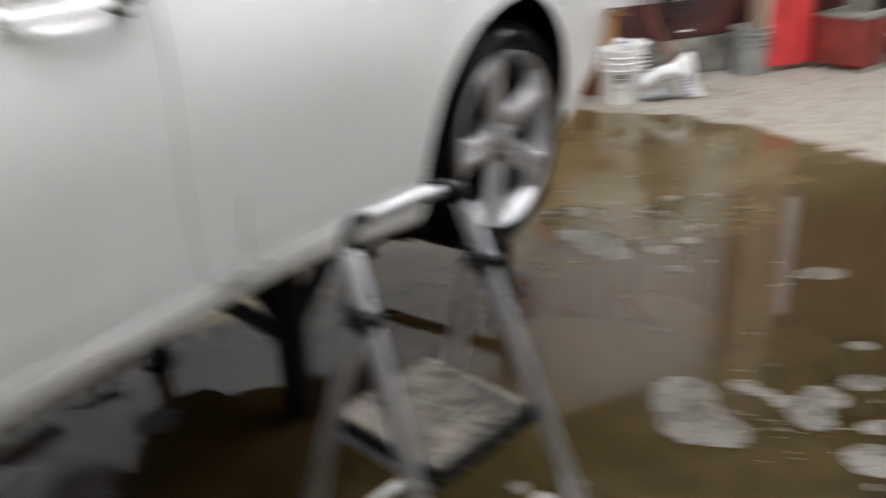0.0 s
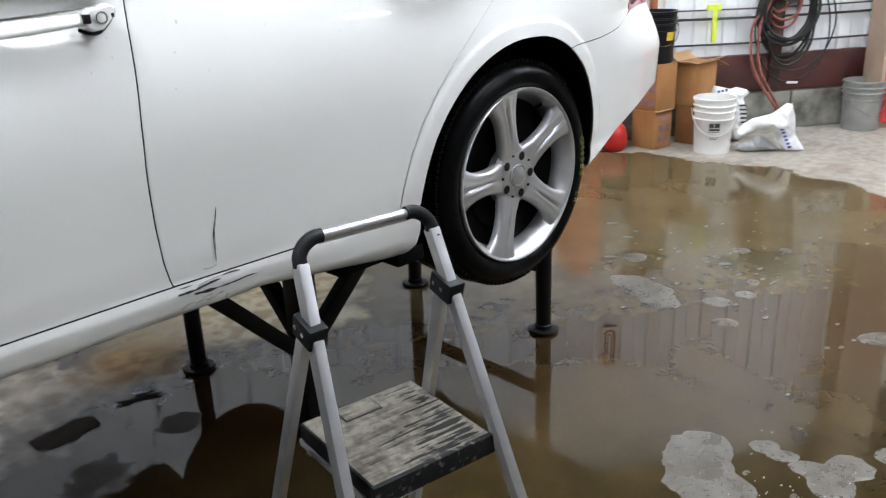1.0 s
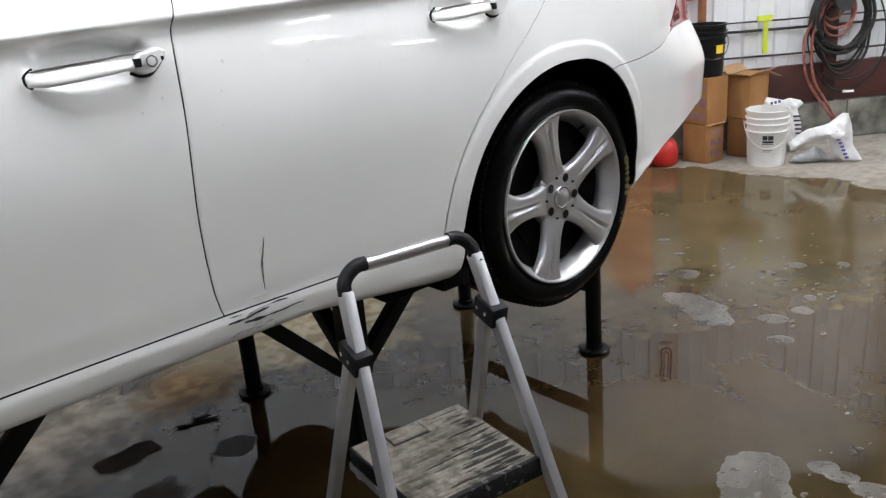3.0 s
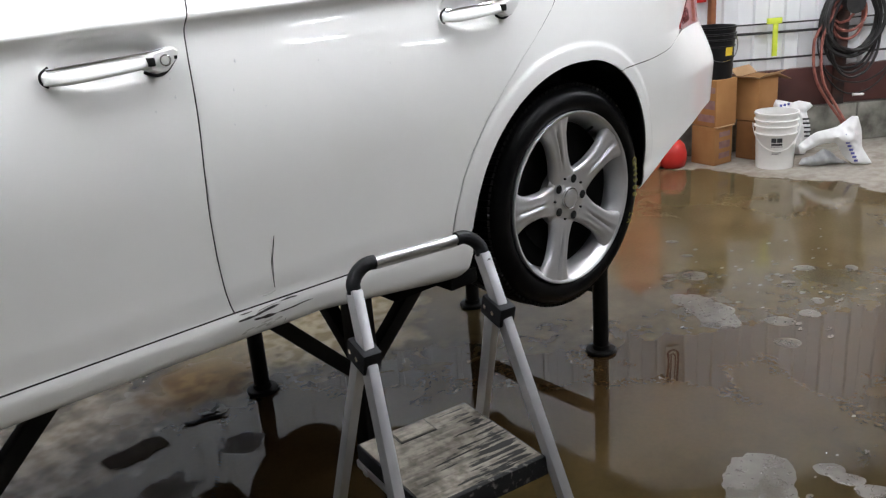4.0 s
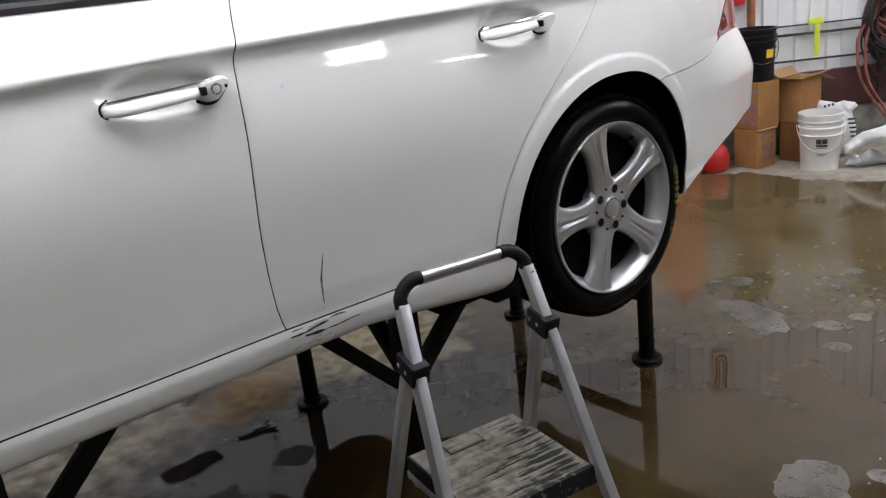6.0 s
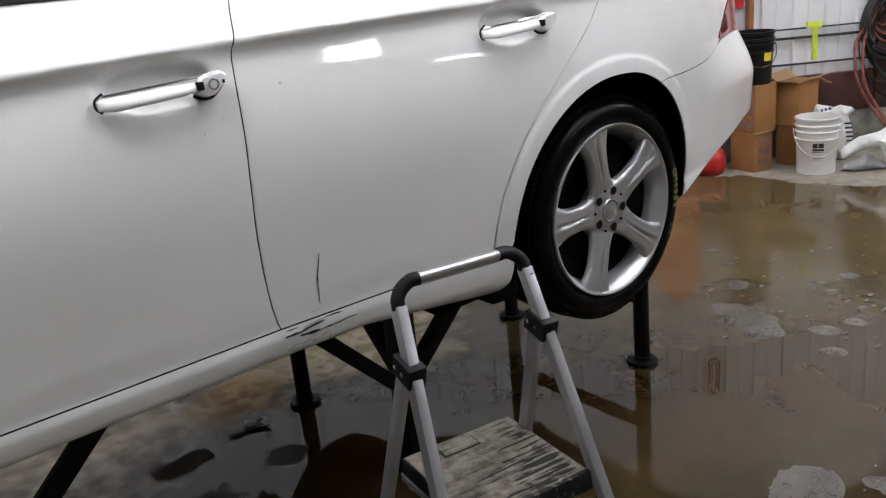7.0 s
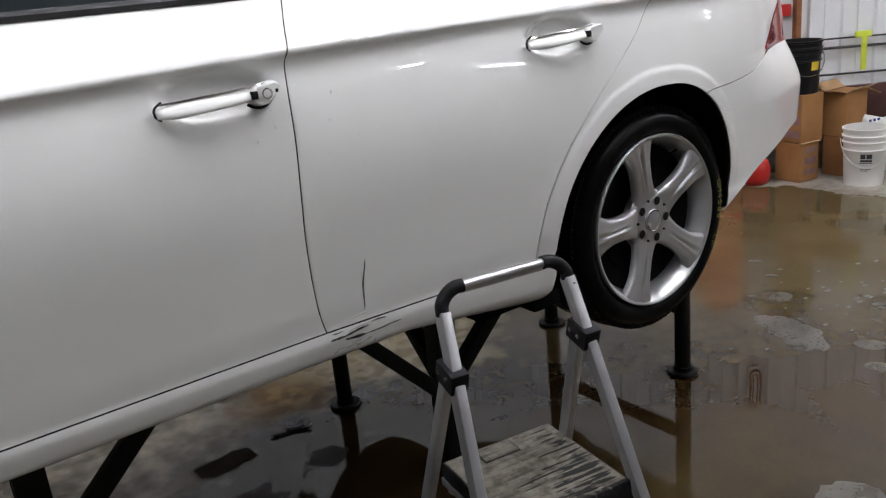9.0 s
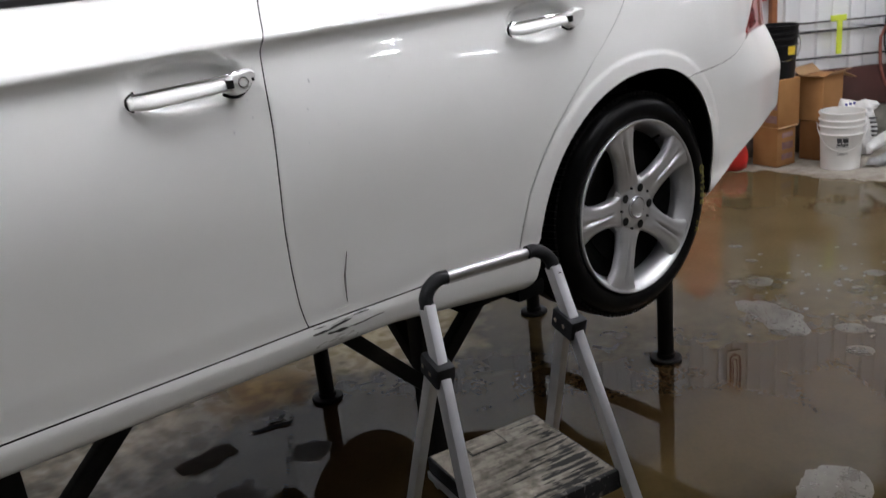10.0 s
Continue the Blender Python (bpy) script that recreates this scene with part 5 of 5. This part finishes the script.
for u, z0, w, h in ((-0.035, 0.165, 0.07, 0.014), (-0.035, 0.185, 0.03, 0.03), (0.0, 0.185, 0.034, 0.03), (-0.038, 0.155, 0.075, 0.004), (-0.03, 0.115, 0.06, 0.003), (-0.03, 0.105, 0.045, 0.003)):
    bm = bmesh.new()
    n = 6
    rr = 0.1215 + 0.0155 * (z0 / 0.375)
    grid(bm, [[m @ Vector((rr * math.sin((u + w * i / n) / rr), -rr * math.cos((u + w * i / n) / rr), z)) for i in range(n + 1)] for z in (z0, z0 + h)])
    part("label_bar", bm, INK, white_pail, "black printed bar")
black_pail = pail(wall_pose(1.822, -0.29, 0.592), BLACKP, "black plastic pail with a yellow sticker, on boxes", h=0.345, r=0.143)
m = wall_pose(1.822, -0.29, 0.592)
bm = bmesh.new()
grid(bm, [[m @ Vector((r * math.sin(a), -r * math.cos(a), z)) for a in np.linspace(0.18, 0.66, 7)] for z, r in ((0.155, 0.1305), (0.218, 0.1345))])
part("sticker", bm, YELLOW, black_pail, "yellow sticker with dark bars")
pail(wall_pose(3.47, -0.27, 0.002), GREYP, "dirty grey plastic pail on the dry floor", h=0.36, r=0.15)


def pillow(m, outline, depth, seed, fold=0.5, step=0.012):
    """A crumpled sack with the given outline in x, z, bulging to both sides."""
    from mathutils.geometry import delaunay_2d_cdt
    rim = resample(outline, step)
    pts = np.array(rim)
    inner = []
    (x0, z0), (x1, z1) = pts.min(0), pts.max(0)
    for i in range(int((x1 - x0) / step)):
        for j in range(int((z1 - z0) / step)):
            p = (x0 + (i + 0.5 * (j % 2)) * step, z0 + j * step)
            if ((pts - p) ** 2).sum(1).min() > (0.5 * step) ** 2 and inside(p, rim):
                inner.append(p)
    n = len(rim)
    vs, _, fs, *_ = delaunay_2d_cdt([Vector(p) for p in rim + inner], [], [list(range(n))], 1, 1e-6)
    bm = bmesh.new()
    sheets = []
    for sg in (-1, 1):
        row = []
        for v in vs:
            d = math.sqrt(((pts - (v.x, v.y)) ** 2).sum(1).min())
            k = min(1.0, d / (0.55 * depth)) ** 0.6
            crease = abs(noise.noise((v.x * 9 + seed, v.y * 9, sg * 2.0))) * 0.6 + abs(noise.noise((v.x * 22 + v.y * 9, v.y * 14, seed + sg))) * 0.4
            y = sg * depth * 0.5 * k * (1.15 - fold * 2 * crease) + 0.35 * depth * noise.noise((v.x * 5, v.y * 5, seed))
            row.append(bm.verts.new(m @ Vector((v.x, y, max(0.002, v.y)))))
        sheets.append(row)
        for f in fs:
            bm.faces.new([row[i] for i in (f if sg < 0 else f[::-1])])
    bmesh.ops.remove_doubles(bm, verts=bm.verts, dist=0.0008)
    bmesh.ops.recalc_face_normals(bm, faces=bm.faces)
    return bm


def print_bars(th, m, start, end, n, w, h, material, label):
    for i in range(n):
        u = i / max(1, n - 1)
        x, y, z = (a + (b - a) * u for a, b in zip(start, end))
        bm = bmesh.new()
        box(bm, x - w / 2, x + w / 2, y - 0.002, y + 0.002, z - h / 2, z + h / 2, m, 0.001)
        part("print_bar", bm, material, th, label)


m = wall_pose(2.60, -0.76, 0.0, -16)
bag = thing("plastic_bag", m, "crumpled white woven plastic sack with blue print", "plastic bag", "plastic bags")
part("sack", pillow(m, [(-0.34, 0.09), (-0.35, 0.15), (-0.24, 0.235), (-0.12, 0.275), (-0.03, 0.335), (0.01, 0.33), (0.035, 0.25), (0.055, 0.12), (0.12, 0.015), (0.09, 0.002), (0.0, 0.012), (-0.06, 0.06), (-0.12, 0.165), (-0.20, 0.155)], 0.15, 3.1, 0.75), BAG, bag, "", 60)
part("grey_film", pillow(m @ pose(0, 0.02, 0), [(-0.34, 0.02), (-0.32, 0.06), (-0.25, 0.075), (-0.19, 0.12), (-0.14, 0.10), (-0.09, 0.05), (-0.02, 0.012), (-0.09, 0.003), (-0.25, 0.002)], 0.15, 8.4, 0.95), FOIL, bag, "grey plastic film spilling out", 60)
print_bars(bag, m @ pose(0, -0.087, 0), (-0.085, 0.008, 0.225), (-0.005, 0.004, 0.055), 8, 0.024, 0.015, BLUEINK, "blue printed bar")
m = wall_pose(2.41, -0.31, 0.0, -16)
bag = thing("plastic_bag", m, "crumpled white plastic bag with black and blue print", "plastic bag", "plastic bags")
part("sack", pillow(m, [(-0.17, 0.002), (-0.17, 0.30), (-0.16, 0.37), (-0.13, 0.395), (-0.02, 0.37), (0.02, 0.385), (0.09, 0.37), (0.11, 0.345), (0.07, 0.31), (0.10, 0.20), (0.10, 0.05), (0.08, 0.002)], 0.20, 7.7), BAG, bag, "", 60)
print_bars(bag, m @ pose(0, -0.105, 0), (0.055, 0, 0.27), (0.075, 0, 0.15), 5, 0.045, 0.012, INK, "black printed bar")
print_bars(bag, m @ pose(0, -0.085, 0), (-0.11, 0, 0.365), (-0.06, 0, 0.375), 3, 0.016, 0.018, BLUEINK, "blue printed bar")

# red plastic can under the tail of the car
m = wall_pose(1.52, -0.34, 0.0)
can = thing("petrol_can", m, "round red plastic can on the wet floor", "can")
bm = bmesh.new()
lathe(bm, [(0.0, 0.0), (0.070, 0.0), (0.088, 0.015), (0.100, 0.06), (0.100, 0.11), (0.086, 0.155), (0.060, 0.185), (0.048, 0.188), (0.044, 0.182), (0.0, 0.182)], 10, "Z", m)
part("can_body", bm, REDP, can)
bm = bmesh.new()
lathe(bm, [(0.020, 0.180), (0.020, 0.198), (0.0, 0.199)], 24, "Z", m)
part("cap", bm, REDP, can)


# tall red gas cylinder behind the car, seen in the water
m = wall_pose(1.30, -0.26, 0.0)
tank = thing("gas_cylinder", m, "tall orange-red steel gas cylinder standing behind the car", "gas cylinder")
bm = bmesh.new()
lathe(bm, [(0.0, 0.0), (0.15, 0.0), (0.16, 0.02), (0.16, 0.80), (0.145, 0.86), (0.10, 0.91), (0.05, 0.94), (0.0, 0.945)], 40, "Z", m)
part("cylinder_body", bm, ORANGERED, tank)
bm = bmesh.new()
lathe(bm, [(0.03, 0.93), (0.03, 0.975), (0.018, 0.98), (0.018, 1.01), (0.0, 1.012)], 20, "Z", m)
part("valve", bm, PIPE, tank)


# pipes and the lime tool on the wall
def wall_pipe(z0, z1, r, s0=-8.5, s1=11.0):
    bm = bmesh.new()
    tube(bm, [WALL @ Vector((s0 + (s1 - s0) * i / 30, -0.05 - 0.004 * math.sin(i * 2.1), z0 + (z1 - z0) * i / 30 + 0.006 * math.sin(i * 1.7))) for i in range(31)], r, 8)
    tagged(mesh_object("wall_pipe", bm, PIPE, 60), "thin black pipe running along the white wall", "pipe", "wall pipes")


wall_pipe(0.905, 0.889, 0.006)
wall_pipe(0.853, 0.818, 0.0095)
wall_pipe(0.655, 0.648, 0.0075)
m = wall_pose(2.335, -0.075, 0.0)
th = thing("lime_square_tool", m, "lime yellow plastic hook tool hanging on the wall pipes", "tool")
bm = bmesh.new()
box(bm, 0.0, 0.035, -0.008, 0.008, 0.67, 0.90, m, 0.003)
part("shaft", bm, LIME, th)
bm = bmesh.new()
box(bm, -0.045, 0.06, -0.012, 0.012, 0.895, 0.935, m, 0.004)
part("head", bm, LIME, th)

# wooden post on the wall, with a red box
bm = bmesh.new()
box(bm, 1.882, 1.918, -0.07, 0.0, 0.57, 1.30, WALL, 0.004)
tagged(mesh_object("wooden_post", bm, WOOD, 30), "orange stained wooden batten on the wall", "post")
m = wall_pose(1.80, -0.03, 0)
bm = bmesh.new()
box(bm, -0.05, 0.05, -0.03, 0.03, 1.08, 1.16, m, 0.006)
tagged(mesh_object("junction_box", bm, REDP, 30), "small red box fixed to the wall", "box")
# narrow sign
m = wall_pose(1.66, -0.03, 0)
th = thing("wall_sign", m, "narrow white sign with a red border on the wall", "sign")
bm = bmesh.new()
box(bm, -0.055, 0.055, -0.004, 0.02, 1.56, 1.98, m, 0.003)
part("plate", bm, METALWALL, th)
def arch_band(w, z0, z1, thick):
    """An upright band bent over at its top and foot."""
    pts = []
    for i in range(28):
        a = 2 * math.pi * i / 28
        c = z1 - w if math.sin(a) >= 0 else z0 + w
        pts.append(m @ Vector((w * math.cos(a), -0.006, c + w * math.sin(a))))
    band = bmesh.new()
    tube(band, pts + pts[:1], thick, 8)
    return band


part("inner_border", arch_band(0.017, 1.63, 1.90, 0.005), REDSTEEL, th)
bm = arch_band(0.040, 1.59, 1.94, 0.009)
part("border", bm, REDSTEEL, th)


# coiled hoses on a wall bracket
def hose_coil(s, top, bottoms, rx, material, label, seed, rad, tail=None):
    """Loops hung over a hook at the height top, each reaching down to its own bottom."""
    rnd = random.Random(seed)
    th = thing("hose", wall_pose(s, -0.12, top), label, "hose", "hoses")
    pts = []
    for k, low in enumerate(bottoms):
        wide, ox, dep = rx * rnd.uniform(0.90, 1.06), rnd.uniform(-0.02, 0.02), -0.07 - 0.028 * (k % 4)
        for i in range(24):
            a = math.pi / 2 + 2 * math.pi * i / 24
            h = (math.sin(a) + 1) / 2
            pts.append((s + ox * (1 - h) + wide * math.cos(a) * (0.86 + 0.14 * (1 - h)), dep - 0.012 * i / 24 + 0.01 * rnd.random(), low + (top - low) * h + 0.006 * rnd.random()))
    if tail:
        pts += tail
    bm = bmesh.new()
    tube(bm, [WALL @ p for p in spline(pts, 3)], rad, 10)
    part("coil", bm, material, th)
    return th


hose_coil(2.90, 1.13, (0.640, 0.655, 0.625, 0.67, 0.645), 0.235, HOSEB, "thick coiled black rubber hose hanging on the wall", 4, 0.0125)
hose_coil(2.915, 1.10, (0.535, 0.505, 0.475), 0.215, HOSEB, "black rubber hose coiled in longer loops", 9, 0.0095)
cable = hose_coil(2.98, 1.14, (0.345, 0.43), 0.325, HOSEB, "thin black cable hanging in wide loops", 21, 0.0058)
bm = bmesh.new()
rod(bm, WALL @ Vector((2.95, -0.105, 0.348)), WALL @ Vector((3.03, -0.105, 0.343)), 0.009, seg=12)
part("connector", bm, WHITEP, cable, "pale plastic cable connector")
hose_coil(2.88, 1.06, (0.74, 0.80), 0.13, HOSER, "faded red air hose hanging down to the floor", 13, 0.0105,
          [(2.66, -0.10, 0.82), (2.635, -0.10, 0.65), (2.66, -0.11, 0.48), (2.74, -0.13, 0.33), (2.84, -0.16, 0.18), (2.87, -0.17, 0.10)])
hose_coil(2.86, 1.08, (0.86,), 0.10, HOSER, "second faded red hose beside it", 31, 0.010,
          [(2.70, -0.13, 0.85), (2.675, -0.13, 0.65), (2.70, -0.14, 0.46), (2.78, -0.15, 0.32), (2.87, -0.18, 0.16)])
m = wall_pose(2.86, -0.03, 0)
th = thing("hose_bracket", m, "dark steel hose hanger fixed to the wall", "bracket")
bm = bmesh.new()
box(bm, -0.045, 0.045, -0.035, 0.0, 0.06, 1.25, m, 0.004)
part("upright", bm, RUST, th)
bm = bmesh.new()
lathe(bm, [(0.0, -0.02), (0.05, -0.02), (0.05, 0.13), (0.07, 0.14), (0.07, 0.15), (0.0, 0.15)], 24, "Z", m @ pose(0, -0.03, 1.0, 90, 0, 0))
part("drum", bm, PIPE, th)

# red sheet hanging from the wall, plywood panel and the red steel cart
m = wall_pose(3.80, -0.24, 0)
rows = []
for j in range(25):
    v = j / 24
    z = 0.05 + 0.63 * v
    row = []
    for i in range(49):
        u = i / 48 * 2 * math.pi
        w = 0.245 - 0.045 * v
        fold = 0.018 * math.sin(u * 7 + 2 * v) * (1 - 0.4 * v)
        row.append(m @ Vector(((w + fold) * math.cos(u), (0.15 + fold) * math.sin(u), z)))
    rows.append(row)
bm = bmesh.new()
grid(bm, rows)
bmesh.ops.remove_doubles(bm, verts=bm.verts, dist=1e-5)
bmesh.ops.recalc_face_normals(bm, faces=bm.faces)
tagged(mesh_object("red_cover", bm, REDCLOTH, 60), "folded red vinyl cover round the foot of the column", "cover")
bm = bmesh.new()
box(bm, 3.56, 3.97, -0.32, -0.10, 0.0, 3.45, WALL, 0.012)
tagged(mesh_object("tan_column", bm, PLY, 30), "tall tan painted timber column before the wall", "column")

m = wall_pose(4.42, -0.42, 0, 20)
cart = thing("tool_cart", m, "worn red steel machine cabinet on a low skid", "machine")
bm = bmesh.new()
box(bm, -0.37, -0.03, -0.22, 0.22, 0.04, 0.40, m, 0.008)
box(bm, -0.03, 0.37, -0.19, 0.22, 0.26, 0.40, m, 0.008)
box(bm, -0.03, 0.37, 0.06, 0.22, 0.04, 0.26, m, 0.004)
box(bm, 0.33, 0.37, -0.19, 0.06, 0.04, 0.26, m, 0.004)
part("chest", bm, REDSTEEL, cart)
bm = bmesh.new()
box(bm, -0.38, 0.38, -0.23, 0.23, 0.401, 0.418, m, 0.004)
part("tray", bm, KERB, cart, "dusty grey top tray")
bm = bmesh.new()
box(bm, 0.0, 0.26, 0.0, 0.006, -0.09, 0.0, m @ pose(0.02, -0.20, 0.262, -38, 0, 0), 0.002)
part("flap", bm, WHITEP, cart, "pale sheet flap hanging from the opening")
bm = bmesh.new()
for y in (-0.20, 0.16):
    bar(bm, m @ Vector((-0.36, y, 0.02)), m @ Vector((0.44, y, 0.02)), 0.06, 0.04)
part("skid", bm, KERB, cart, "grey timber skid")
bm = bmesh.new()
lathe(bm, [(0.0, -0.15), (0.07, -0.15), (0.095, -0.13), (0.095, -0.06), (0.105, -0.05), (0.105, 0.09), (0.08, 0.12), (0.03, 0.125), (0.03, 0.17), (0.0, 0.17)], 28, "Z", m @ pose(0.10, 0.0, 0.53, 0, 90, 0))
box(bm, -0.02, 0.20, -0.09, 0.09, 0.415, 0.45, m, 0.004)
part("motor", bm, SEAL_AND_GAP, cart, "black electric motor on the cabinet")
bm = bmesh.new()
box(bm, -0.16, -0.08, -0.10, 0.10, 0.42, 0.62, m, 0.006)
part("guard", bm, KERB, cart, "grey belt guard")
bm = bmesh.new()
rod(bm, wall_pose(4.10, -0.12, 0.0) @ Vector((0, 0, 0)), wall_pose(4.10, -0.12, 0.0) @ Vector((0, 0, 1.0)), 0.05, seg=24)
tagged(mesh_object("red_standpipe", bm, REDP, 40), "red painted steel pipe standing before the wall", "pipe")


# ---- litter in the water under the car ----
def scrap(name, x, y, length, width, turn, material, label, seed, rise=0.012):
    """A torn flat piece, a little curled."""
    rows = []
    t = radians(turn)
    for i in range(13):
        u = i / 12 * 2 - 1
        row = []
        for k in range(5):
            v = k / 4 * 2 - 1
            w = width * (1 - 0.35 * abs(u) ** 3) * (1 + 0.25 * noise.noise((u * 2.5, v * 2, seed)))
            px, py = length * u, w * v + 0.012 * noise.noise((u * 2, 0.5, seed))
            row.append(Vector((x + px * math.cos(t) - py * math.sin(t), y + px * math.sin(t) + py * math.cos(t), 0.003 + rise * (u * u * 0.5 + 0.4 * noise.noise((u * 2, v * 2, seed + 3)) ** 2))))
        rows.append(row)
    bm = bmesh.new()
    grid(bm, rows)
    bmesh.ops.solidify(bm, geom=bm.faces[:], thickness=-0.0015)
    bmesh.ops.recalc_face_normals(bm, faces=bm.faces)
    tagged(mesh_object(name, bm, material, 50), label, "litter", "litter on the floor")


scrap("cardboard_scrap", -0.99, 1.11, 0.105, 0.055, 3, CARD_WET, "soaked brown cardboard scrap lying flat in the water", 1.7, 0.002)
scrap("wrapper", -0.722, 1.13, 0.074, 0.013, -18, SEAL_AND_GAP, "small black crumpled wrapper lying in the water", 4.4, 0.008)
scrap("film_scrap", -0.69, 1.165, 0.04, 0.012, 5, FOIL, "small pale scrap of film beside the wrapper", 7.1, 0.02)


# ---- foam on the water ----
def reach(lobes, x, y, a):
    """How far from x, y, in the direction a, the union of the elliptic lobes goes."""
    best = 0.004
    for cx, cy, rx, ry, turn in lobes:
        c, s = math.cos(radians(turn)), math.sin(radians(turn))
        px, py = ((x - cx) * c + (y - cy) * s) / rx, (-(x - cx) * s + (y - cy) * c) / ry
        dx, dy = (math.cos(a) * c + math.sin(a) * s) / rx, (-math.cos(a) * s + math.sin(a) * c) / ry
        q, h, k = dx * dx + dy * dy, px * dx + py * dy, px * px + py * py - 1
        if h * h - q * k > 0:
            best = max(best, (-h + math.sqrt(h * h - q * k)) / q)
    return best


def foam(lobes, seed, rough=1.0):
    """A thin sheet of foam over a few joined lobes, its rim uneven."""
    x, y = (sum(p[i] for p in lobes) / len(lobes) for i in (0, 1))
    n = 120
    raw = [reach(lobes, x, y, 2 * math.pi * i / n) for i in range(n)]
    out = []
    for i in range(n):
        a = 2 * math.pi * i / n
        r = sum(raw[(i + j) % n] for j in range(-5, 6)) / 11
        px, py = math.cos(a) * r, math.sin(a) * r
        k = 0.14 * noise.noise((px * 14 + seed, py * 14, seed)) + 0.06 * noise.noise((px * 40 + seed, py * 40, 1.0)) + 0.02 * noise.noise((px * 110 + seed, py * 110, 2.0))
        out.append(r * (1 + rough * k))
    bm = bmesh.new()
    c = bm.verts.new((x, y, 0.0026))
    rings = []
    for f, z in ((0.5, 0.0026), (0.93, 0.0024), (1.0, 0.0008)):
        rings.append([bm.verts.new((x + out[i] * f * math.cos(2 * math.pi * i / n), y + out[i] * f * math.sin(2 * math.pi * i / n), z)) for i in range(n)])
    for i in range(n):
        j = (i + 1) % n
        bm.faces.new((c, rings[0][i], rings[0][j]))
        for p, q in zip(rings, rings[1:]):
            bm.faces.new((p[i], q[i], q[j], p[j]))
    tagged(mesh_object("foam_patch", bm, FOAM, 60), "thin pale patch of soap foam on the wet floor", "foam", "foam patches")


PATCHES = [
    [(0.295, -0.443, 0.110, 0.072, -53), (0.20, -0.50, 0.10, 0.09, -53), (0.135, -0.555, 0.125, 0.080, -53), (0.13, -0.63, 0.09, 0.05, -53)],
    [(0.422, -0.595, 0.045, 0.036, -52), (0.41, -0.66, 0.05, 0.028, -53)],
    [(0.400, -0.740, 0.058, 0.034, -53), (0.482, -0.824, 0.062, 0.062, -40), (0.359, -0.820, 0.062, 0.075, -52)],
    [(0.860, -0.859, 0.035, 0.030, -53)],
    [(0.628, -0.912, 0.075, 0.046, -52)],
    [(0.410, -1.003, 0.070, 0.036, -52)],
    [(0.240, -1.024, 0.095, 0.075, -52)],
    [(-0.282, -0.364, 0.033, 0.018, -52)],
    [(-0.374, -0.246, 0.026, 0.030, -53)],
    [(1.37, -0.61, 0.09, 0.06, -50)],
    [(1.514, 0.557, 0.058, 0.062, -55)],
    [(1.26, 0.455, 0.115, 0.040, -54), (1.215, 0.300, 0.10, 0.085, -54), (1.135, 0.190, 0.085, 0.075, -53)],
    [(1.290, 0.011, 0.064, 0.046, -53)],
    [(1.429, -0.041, 0.046, 0.040, -53)],
    [(1.901, 0.218, 0.051, 0.036, -55)],
    [(2.031, 0.056, 0.027, 0.038, -55)],
    [(1.575, -0.003, 0.027, 0.034, -54)],
    [(1.124, -0.103, 0.050, 0.045, -53)],
    [(1.861, 0.916, 0.036, 0.020, -57)],
    [(1.725, 0.738, 0.033, 0.020, -56)],
    [(1.694, 0.189, 0.032, 0.018, -54)],
    [(1.441, 0.644, 0.034, 0.020, -55)],
]
for i, lobes in enumerate(PATCHES):
    foam(lobes, 1.3 + 1.7 * i)
rnd = random.Random(5)
bm = bmesh.new()
for i in range(100):
    x, y = (rnd.gauss(1.65, 0.32), rnd.gauss(0.2, 0.35)) if i < 80 else (rnd.gauss(0.35, 0.25), rnd.gauss(-0.75, 0.2))
    r = rnd.uniform(0.003, 0.012)
    turn = rnd.uniform(0, 3)
    vs = [bm.verts.new((x + r * (1 + 0.4 * rnd.random()) * math.cos(a + turn) * 1.4, y + r * math.sin(a + turn), 0.0022)) for a in np.linspace(0, 2 * math.pi, 11)[:-1]]
    bm.faces.new(vs)
tagged(mesh_object("foam_flecks", bm, FOAM), "small flecks of soap foam on the water", "foam", kind="stuff")
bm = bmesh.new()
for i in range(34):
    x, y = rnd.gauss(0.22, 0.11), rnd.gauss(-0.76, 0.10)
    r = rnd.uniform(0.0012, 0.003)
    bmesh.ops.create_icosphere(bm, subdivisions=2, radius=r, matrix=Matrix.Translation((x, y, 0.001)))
tagged(mesh_object("soap_bubbles", bm, BUBBLE, 180), "tiny soap bubbles on the water, coloured pale for their glints", "bubbles", kind="stuff")

# a crack in the slab under the car
bm = bmesh.new()
for i in range(26):
    u = i / 25
    if noise.noise((u * 9, 2.0, 0.5)) < -0.12:
        continue
    x, y = -0.70 - 0.23 * u + 0.012 * noise.noise((u * 5, 0.3, 7.0)), 1.03 - 0.37 * u
    w = 0.0020 * (1 + 0.9 * noise.noise((u * 14, 1.0, 3.0)))
    bm.faces.new([bm.verts.new((x + dx * w - 0.45 * dy, y + 0.35 * dx * w + dy, 0.0016)) for dx, dy in ((-1, -0.008), (1, -0.008), (1, 0.008), (-1, 0.008))])
tagged(mesh_object("floor_crack", bm, SEAL_AND_GAP), "dark crack in the wet slab under the car", "crack", kind="structure")
